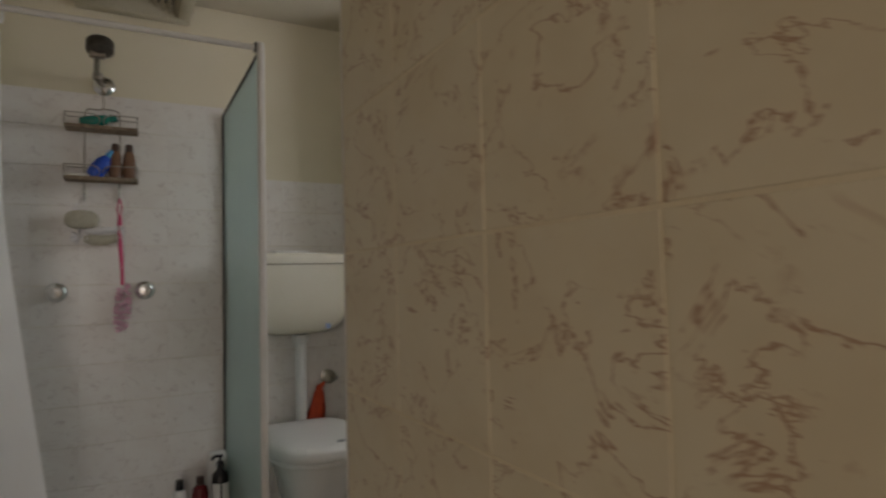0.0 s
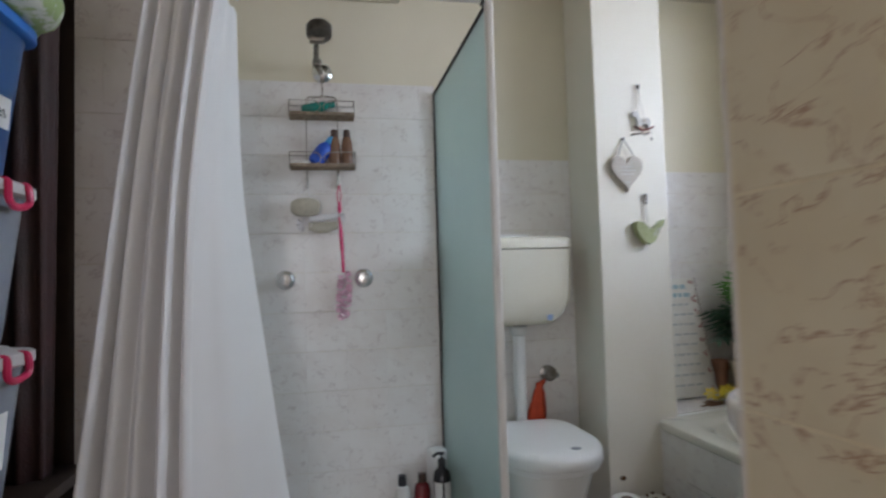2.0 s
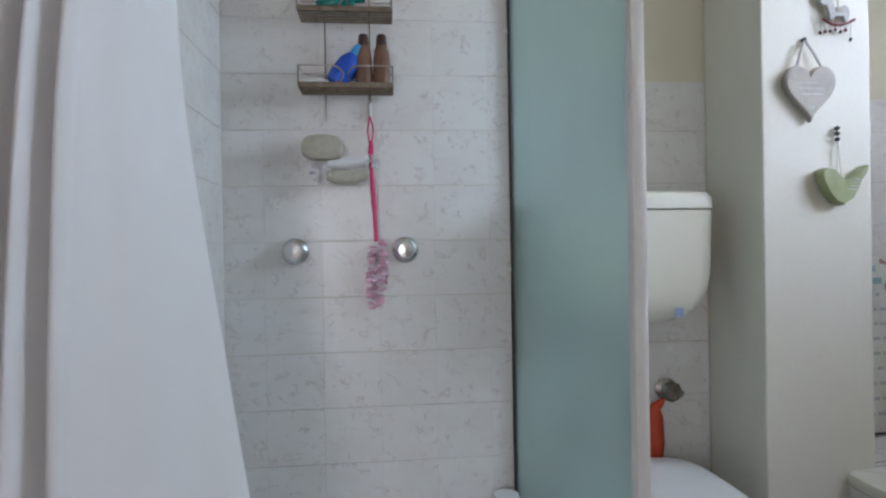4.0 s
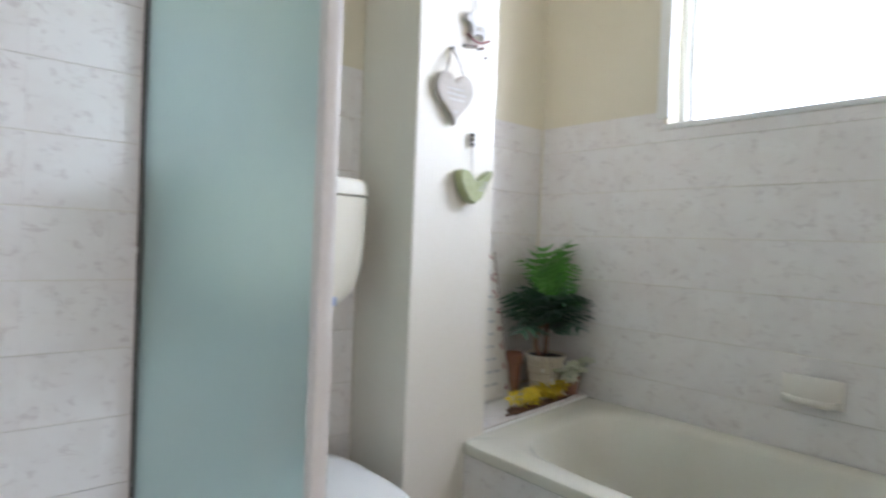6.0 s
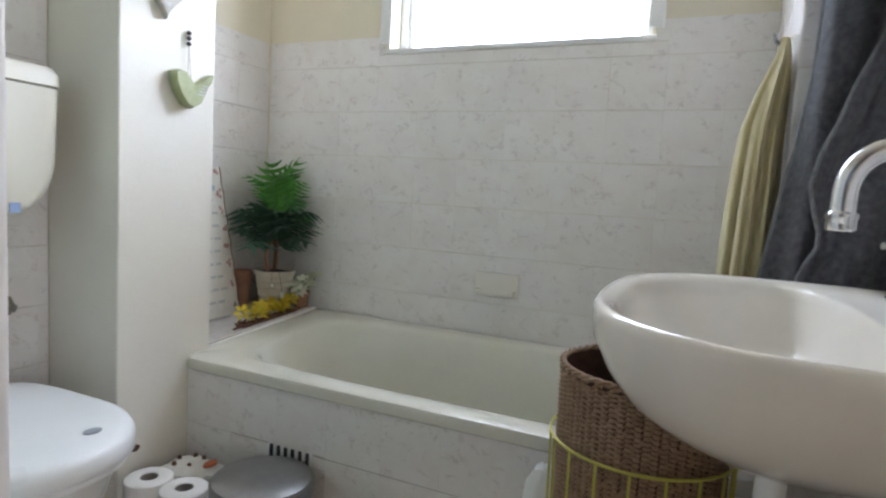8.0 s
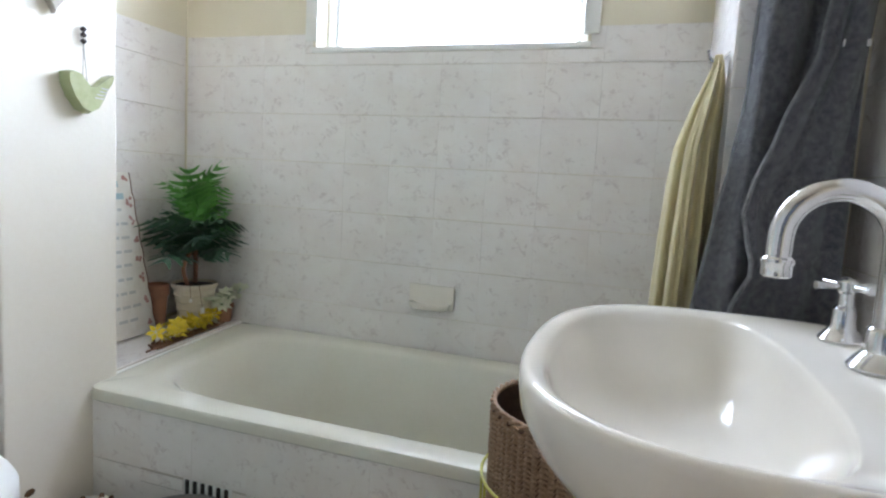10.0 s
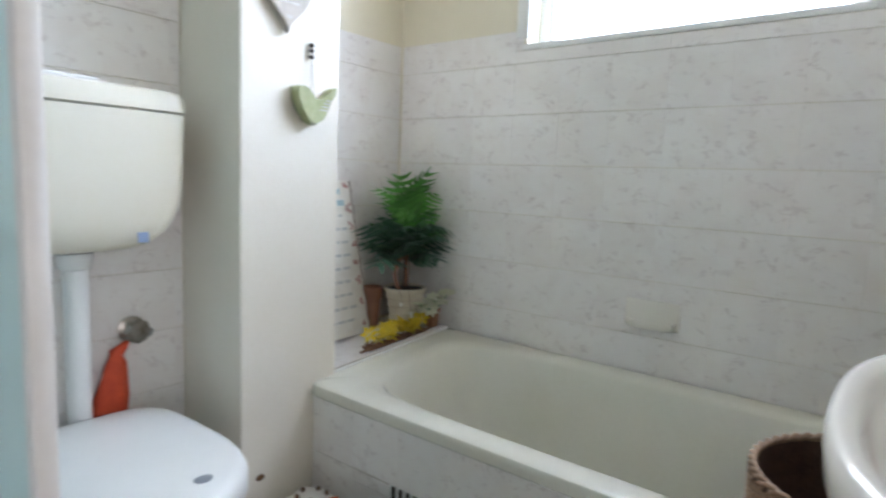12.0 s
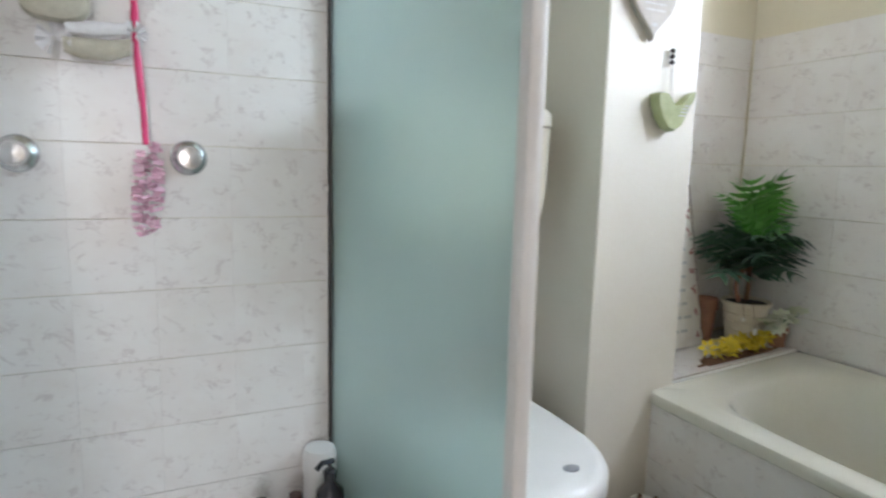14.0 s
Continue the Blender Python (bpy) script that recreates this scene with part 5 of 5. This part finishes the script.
build_basin()
build_basket()
build_towels()

# ---- things on the floor ----
PAPER = mat("white_tissue", (0.82, 0.80, 0.76), 0.95, other=(0.77, 0.74, 0.69), scale=30, fine=300, bump=0.3)
CARD = mat("grey_cardboard", (0.36, 0.32, 0.28), 0.9, other=(0.29, 0.25, 0.22), scale=40)
PATTERN = mat("orange_print", (0.62, 0.17, 0.06), 0.6, other=(0.50, 0.12, 0.05))
BROWNP = mat("brown_print", (0.22, 0.13, 0.08), 0.6, other=(0.16, 0.09, 0.05))


def build_roll(x, y, z, label):
    t = thing("toilet_roll", label, "toilet roll", (x, y, z), group="stacked toilet rolls")
    part("paper", lathe(bmesh.new(), [(0.021, 0.0), (0.05, 0.0), (0.054, 0.004), (0.055, 0.045), (0.054, 0.085), (0.05, 0.088), (0.021, 0.088), (0.0205, 0.045), (0.021, 0.0)], n=36), PAPER, t)
    part("core", lathe(bmesh.new(), [(0.0195, 0.002), (0.0203, 0.002), (0.0203, 0.086), (0.0195, 0.086), (0.019, 0.045), (0.0195, 0.002)], n=24), CARD, t, "grey cardboard core")


for k in range(3):
    build_roll(0.828, 2.49, 0.09 * k, "white toilet paper roll stacked beside the toilet")
for k in range(3):
    build_roll(0.838, 2.385, 0.088 * k, "white toilet paper roll stacked beside the bin")


def build_paper_pack():
    t = thing("tissue_pack", "crumpled white tissue pack printed with orange and brown marks", "tissue pack", (0.945, 2.475, 0.0))
    rings = []
    rnd = random.Random(9)
    for z, s in ((0, 0.9), (0.02, 1.0), (0.09, 1.0), (0.16, 1.0), (0.222, 0.97), (0.247, 0.86), (0.257, 0.6), (0.262, 0.2)):
        rings.append([(x * (1 + rnd.uniform(-0.05, 0.05)), y * (1 + rnd.uniform(-0.05, 0.05)), zz + rnd.uniform(-0.004, 0.004) * (z > 0.1)) for x, y, zz in disc_oval(0, 0, z, 0.062 * s, 0.085 * s, 28, 3.5)])
    part("wrapper", loft(bmesh.new(), rings), PAPER, t)
    bm = bmesh.new()
    lathe(bm, [(0.022, 0.26), (0.02, 0.266), (0.001, 0.267)], (0.012, -0.05, 0), 14, squash=0.6)
    part("printed_mark", bm, PATTERN, t, "orange printed mark")
    for x, y in ((-0.03, 0.03), (0.0, 0.045), (0.03, 0.02), (-0.02, -0.01), (0.03, -0.01)):
        part("printed_dot", lathe(bmesh.new(), [(0.006, 0.258), (0.005, 0.2665), (0.001, 0.267)], (x, y, 0), 8), BROWNP, t)


build_paper_pack()


def build_bin():
    b = thing("pedal_bin", "round pedal bin with brushed steel lid", "bin", (0.898, 2.205, 0))
    part("body", lathe(bmesh.new(), [(0.1, 0), (0.106, 0.01), (0.112, 0.02), (0.112, 0.263), (0.11, 0.276)], n=48), STEEL, b)
    part("rim", lathe(bmesh.new(), [(0.112, 0.274), (0.117, 0.278), (0.117, 0.292), (0.112, 0.295)], n=48), GREY_P, b)
    part("lid", lathe(bmesh.new(), [(0.116, 0.296), (0.117, 0.302), (0.112, 0.309), (0.095, 0.314), (0.055, 0.317), (0.001, 0.318)], n=48), STEEL, b, "domed grey steel lid")
    part("hinge", boxed(0.1, 0.124, -0.03, 0.03, 0.263, 0.303, bevel=0.005), BLACK, b)
    part("pedal", boxed(-0.145, -0.095, -0.02, 0.02, 0.006, 0.016, bevel=0.003), BLACK, b)


build_bin()


def build_bag():
    t = thing("plastic_bag", "crumpled white plastic bag standing against the bath panel", "bag", (0.968, 1.568, 0))
    rnd = random.Random(2)
    rings = []
    for z, s in ((0, 0.8), (0.03, 1.0), (0.15, 1.05), (0.3, 0.95), (0.38, 0.8), (0.435, 0.62), (0.46, 0.35), (0.465, 0.1)):
        rings.append([(0.045 * s * (1 + rnd.uniform(-0.14, 0.14)) * math.cos(a), 0.05 * s * (1 + rnd.uniform(-0.14, 0.14)) * math.sin(a), z + rnd.uniform(-0.008, 0.008) * (z > 0)) for a in [2 * math.pi * k / 26 for k in range(26)]])
    part("bag", loft(bmesh.new(), rings), PLASTIC, t, smooth=True, angle=30)


build_bag()
HOLE = mat("brown_stain", (0.10, 0.055, 0.025), 0.9, other=(0.18, 0.10, 0.05), scale=50)
chip = tagged(finish(lathe(bmesh.new(), [(0.013, 0.0), (0.010, -0.002), (0.001, -0.0025)], (0.868, 2.588, 0.30), 9, "y", 0.7), "paint_chip", HOLE), "small brown chipped hole in the pillar paint", "paint chip")

# ---- storage recess ----
CLEARBOX = mat("clear_storage_plastic", (0.55, 0.60, 0.68), 0.25, other=(0.45, 0.50, 0.60), scale=4, trans=0.55)
BLUEBOX = mat("blue_storage_plastic", (0.03, 0.13, 0.33), 0.3, other=(0.02, 0.08, 0.24), scale=4, trans=0.2)
BLUELID = mat("bright_blue_lid", (0.03, 0.20, 0.62), 0.35, other=(0.02, 0.15, 0.5), scale=5)
LIDW = mat("off_white_lid", (0.62, 0.61, 0.60), 0.4, other=(0.54, 0.53, 0.52), scale=6)
CLIP = mat("crimson_clip", (0.62, 0.02, 0.10), 0.35, other=(0.5, 0.015, 0.08))
GREENC = mat("green_patterned_cloth", (0.36, 0.46, 0.20), 0.9, other=(0.68, 0.70, 0.60), scale=28, bump=0.3, spread=0.1)
CLOTHES = mat("dark_clothes", (0.10, 0.07, 0.12), 0.95, other=(0.16, 0.04, 0.05), scale=14, bump=0.5)
TEALC = mat("turquoise_cloth", (0.06, 0.30, 0.40), 0.9, other=(0.04, 0.2, 0.3), scale=20, bump=0.4)
LBL = mat("white_paper_label", (0.74, 0.74, 0.72), 0.8, other=(0.68, 0.68, 0.66))


def tub(bm, x0, x1, y0, y1, z0, z1, taper):
    rings = [disc_oval((x0 + x1) / 2, (y0 + y1) / 2, z, (x1 - x0) / 2 - i, (y1 - y0) / 2 - i, 40, 9) for z, i in ((z0, taper + 0.006), (z0 + 0.006, taper), (z1 - 0.02, 0.004), (z1, 0.0))]
    inner = [disc_oval((x0 + x1) / 2, (y0 + y1) / 2, z, (x1 - x0) / 2 - i, (y1 - y0) / 2 - i, 40, 9) for z, i in ((z1, 0.004), (z0 + 0.01, taper + 0.006))]
    return loft(bm, rings + inner)


def storage_box(z, h, label, body_m, lid_m, clips, text=None, fill=None):
    x0, x1, y0, y1 = -1.17, -0.752, 1.30, 1.795
    b = thing("storage_box", label, "storage box", ((x0 + x1) / 2, (y0 + y1) / 2, z), group="stacked storage boxes")
    w, d = (x1 - x0) / 2, (y1 - y0) / 2
    part("body", tub(bmesh.new(), -w, w, -d, d, 0, h - 0.03, 0.028), body_m, b)
    lid = part("lid", loft(bmesh.new(), [disc_oval(0, 0, zz, w + i, d + i, 44, 8) for zz, i in ((h - 0.034, 0.01), (h - 0.03, 0.016), (h - 0.012, 0.016), (h - 0.008, 0.01), (h - 0.006, -0.012), (h, -0.02))]), lid_m, b)
    if fill:
        part("contents", loft(bmesh.new(), [disc_oval(0, 0, zz, w - i, d - i, 36, 6) for zz, i in ((0.012, 0.045), (0.08, 0.036), (h * 0.6, 0.03), (h * 0.72, 0.05))]), fill, b)
    if clips:
        for y in (d - 0.115, -d + 0.115):
            bm = bmesh.new()
            tube(bm, curve_pts([(w + 0.004, y - 0.035, h - 0.012), (w + 0.018, y - 0.035, h - 0.016), (w + 0.02, y - 0.035, h - 0.045), (w + 0.016, y, h - 0.055), (w + 0.02, y + 0.035, h - 0.045), (w + 0.018, y + 0.035, h - 0.016), (w + 0.004, y + 0.035, h - 0.012)]), 0.0065, 8)
            part("clip", bm, CLIP, b, "crimson plastic clip")
    if text:
        lw, lh, ly, lz = text[1]
        slope = 0.026 / h
        at = lambda u, v: (w - 0.026 + (lz + v) * slope + 0.0032, ly + u, lz + v)
        bm = text_bars(bmesh.new(), [(-lw / 2, lw / 2, -lh / 2, lh / 2)], at)
        lab = part("label", bm, LBL, b, "white paper label with handwriting", smooth=False)
        if not text[0]:
            for k, (u, n_) in enumerate(((0.0, 0.05), (0.0, 0.036), (0.01, 0.044))):
                part("illegible_line", text_bars(bmesh.new(), [(u - n_, u + n_, 0.022 - 0.024 * k, 0.027 - 0.024 * k)], lambda p, q: (at(p, q)[0] + 0.0012, at(p, q)[1], at(p, q)[2])), BLACK, lab)
            return b
        cu = bpy.data.curves.new("writing", "FONT")
        cu.body, cu.size, cu.align_x, cu.align_y = text[0], lh * 0.62, "CENTER", "CENTER"
        me_ob = bpy.data.objects.new("tmp", cu)
        scene.collection.objects.link(me_ob)
        me = bpy.data.meshes.new_from_object(me_ob.evaluated_get(bpy.context.evaluated_depsgraph_get()))
        bpy.data.objects.remove(me_ob)
        me.materials.clear()
        me.materials.append(BLACK)
        wr = new("writing", me)
        wr.parent = lab
        p = at(0, 0)
        wr.matrix_basis = Matrix.Translation((p[0] + 0.0012, p[1], p[2])) @ pose(0, 0, 0, 90, 0, 90) @ pose(0, 0, 0, -math.degrees(math.atan(slope)), 0, 0)
    return b


SHELF = thing("storage_shelf", "dark brown wooden shelf holding storage boxes", "shelf", (-0.95, 1.6, 0))
part("shelf_board", boxed(-0.325, 0.2, -0.45, 0.44, 0.642, 0.667, bevel=0.003), DARKWOOD, SHELF)
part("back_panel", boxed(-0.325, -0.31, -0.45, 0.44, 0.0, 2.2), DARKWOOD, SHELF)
for y in (-0.45, 0.42):
    part("side_panel", boxed(-0.31, 0.19 if y < 0 else 0.12, y, y + 0.02, 0.0, 2.2), DARKWOOD, SHELF)
storage_box(0.668, 0.3, "clear plastic storage box with white lid and crimson clips", CLEARBOX, LIDW, True, ("", (0.16, 0.1, 0.075, 0.14)), CLOTHES)
storage_box(0.97, 0.3, "clear plastic storage box with white lid on top of another", CLEARBOX, LIDW, True, None, TEALC)
storage_box(1.272, 0.3, "blue plastic storage box with bright blue lid and handwritten label", BLUEBOX, BLUELID, False, ("Holiday Clothes", (0.26, 0.056, 0.04, 0.115)), CLOTHES)


def build_cloth_heap():
    c = thing("folded_cloth", "green and white patterned cloth lying on the blue box", "cloth", (-0.83, 1.68, 1.5735))
    rings = []
    for z, k in ((0.0, 0.9), (0.02, 1.0), (0.05, 1.0), (0.08, 0.9), (0.11, 0.65), (0.125, 0.25)):
        rings.append([(0.14 * k * math.cos(a) * (1 + 0.1 * math.sin(6 * a + 20 * z)), 0.2 * k * math.sin(a) * (1 + 0.1 * math.sin(5 * a - 30 * z)), z + 0.008 * math.sin(7 * a) * (z > 0.01)) for a in [2 * math.pi * i / 48 for i in range(48)]])
    part("cloth", loft(bmesh.new(), rings), GREENC, c, angle=180)


build_cloth_heap()

RAGS = mat("dark_mottled_clothes", (0.035, 0.024, 0.022), 0.7, other=(0.07, 0.026, 0.024), scale=9, fine=200, bump=0.4)


def build_hanging_clothes(z0, z1, w, seed):
    c = thing("hanging_clothes", "dark brown and red clothes bundled upright in the storage recess", "clothes", (-0.93, 1.956, z0))
    for q, (x, high) in enumerate(((-0.085, 0.93), (0.0, 1.0), (0.085, 0.96))):
        rings = []
        for k in range(9):
            v = k / 8
            rings.append([(x + w * (0.36 + 0.1 * v) * math.cos(a) * (1 + 0.12 * math.sin(5 * a + seed + q + 2 * v)), 0.04 * math.sin(a) * (1 + 0.25 * math.sin(7 * a + 3 * v + seed + q)), (z1 - z0) * v * high) for a in [2 * math.pi * i / 44 for i in range(44)]])
        part("garment", loft(bmesh.new(), rings), RAGS, c, angle=180)


build_hanging_clothes(0.6675, 2.12, 0.13, 3)


# ---- tiles of the walls and floor ----
FB = face_frame((0, 2.85, 0), (1, 0, 0), (0, 0, 1))
lay_tiles(wall_back, FB, -0.55, 0.24, 0.0, 1.85, 0.021, ROWZ, material=TILE, seed=2)
lay_tiles(wall_back, FB, 0.24, 0.815, 0.0, 1.55, 0.021, ROWZ, material=TILE, seed=3)
lay_tiles(wall_back, FB, 1.105, 1.622, 0.553, 1.503, 1.622, ROWZ, material=TILE, seed=4)
FW = face_frame((1.63, 0, 0), (0, -1, 0), (0, 0, 1))
lay_tiles(wall_window, FW, -2.842, -1.19, 0.5, 1.503, -2.842, ROWZ, material=TILE, holes=[(-2.354, -1.493, 1.443, 1.6)], seed=5)
FS = face_frame((-0.55, 0, 0), (0, 1, 0), (0, 0, 1))
lay_tiles(wall_shower, FS, 2.06, 2.842, 0.0, 1.85, 2.842, ROWZ, material=TILE, seed=6)
FN = face_frame((0, 2.06, 0), (1, 0, 0), (0, 0, 1))
lay_tiles(wall_shower, FN, -0.788, -0.542, 0.0, H, -0.542, 1.307, size_u=0.182, size_v=0.182, material=TILE, seed=7)
FR = face_frame((0.14, 0, 0), (0, -1, 0), (0, 0, 1))
lay_tiles(wall_near, FR, -0.972, 1.1, 0.0, H, -0.62, 1.133, size_u=0.182, size_v=0.182, material=TILE_WARM_LIGHT, gap=0.003, seed=8, sink=0.0068)
FK = face_frame((0, 0.98, 0), (-1, 0, 0), (0, 0, 1))
lay_tiles(wall_basin, FK, -1.14, -0.14, 0.0, 1.86, -0.14, ROWZ, material=TILE, seed=9)
FE = face_frame((0, 1.19, 0), (-1, 0, 0), (0, 0, 1))
lay_tiles(wall_bath_end, FE, -1.622, -1.14, 0.5, 1.86, -1.622, ROWZ, material=TILE, seed=10)
FE2 = face_frame((1.14, 0, 0), (0, -1, 0), (0, 0, 1))
lay_tiles(wall_bath_end, FE2, -1.19, -0.988, 0.0, 1.86, -1.19, ROWZ, material=TILE, seed=11)
lay_tiles(floor, face_frame((0, 0, -0.008), (1, 0, 0), (0, 1, 0)), -0.73, 1.02, -1.2, 2.85, 0.1, 0.1, size_u=0.3, size_v=0.3, material=FLOOR_TILE, gap=0.004, seed=12)
lay_tiles(bath_panel, face_frame((1.034, 0, 0), (0, -1, 0), (0, 0, 1)), -2.588, -1.19, 0.0, 0.47, -2.588, 0.165, material=TILE, holes=[(-2.305, -2.165, 0.285, 0.32)], seed=13)
lay_tiles(ledge, face_frame((0, 0, 0.4502), (1, 0, 0.06), (0, 1, 0)), 1.032, 1.62, 2.60, 2.84, 1.107, 2.60, material=TILE, seed=14)
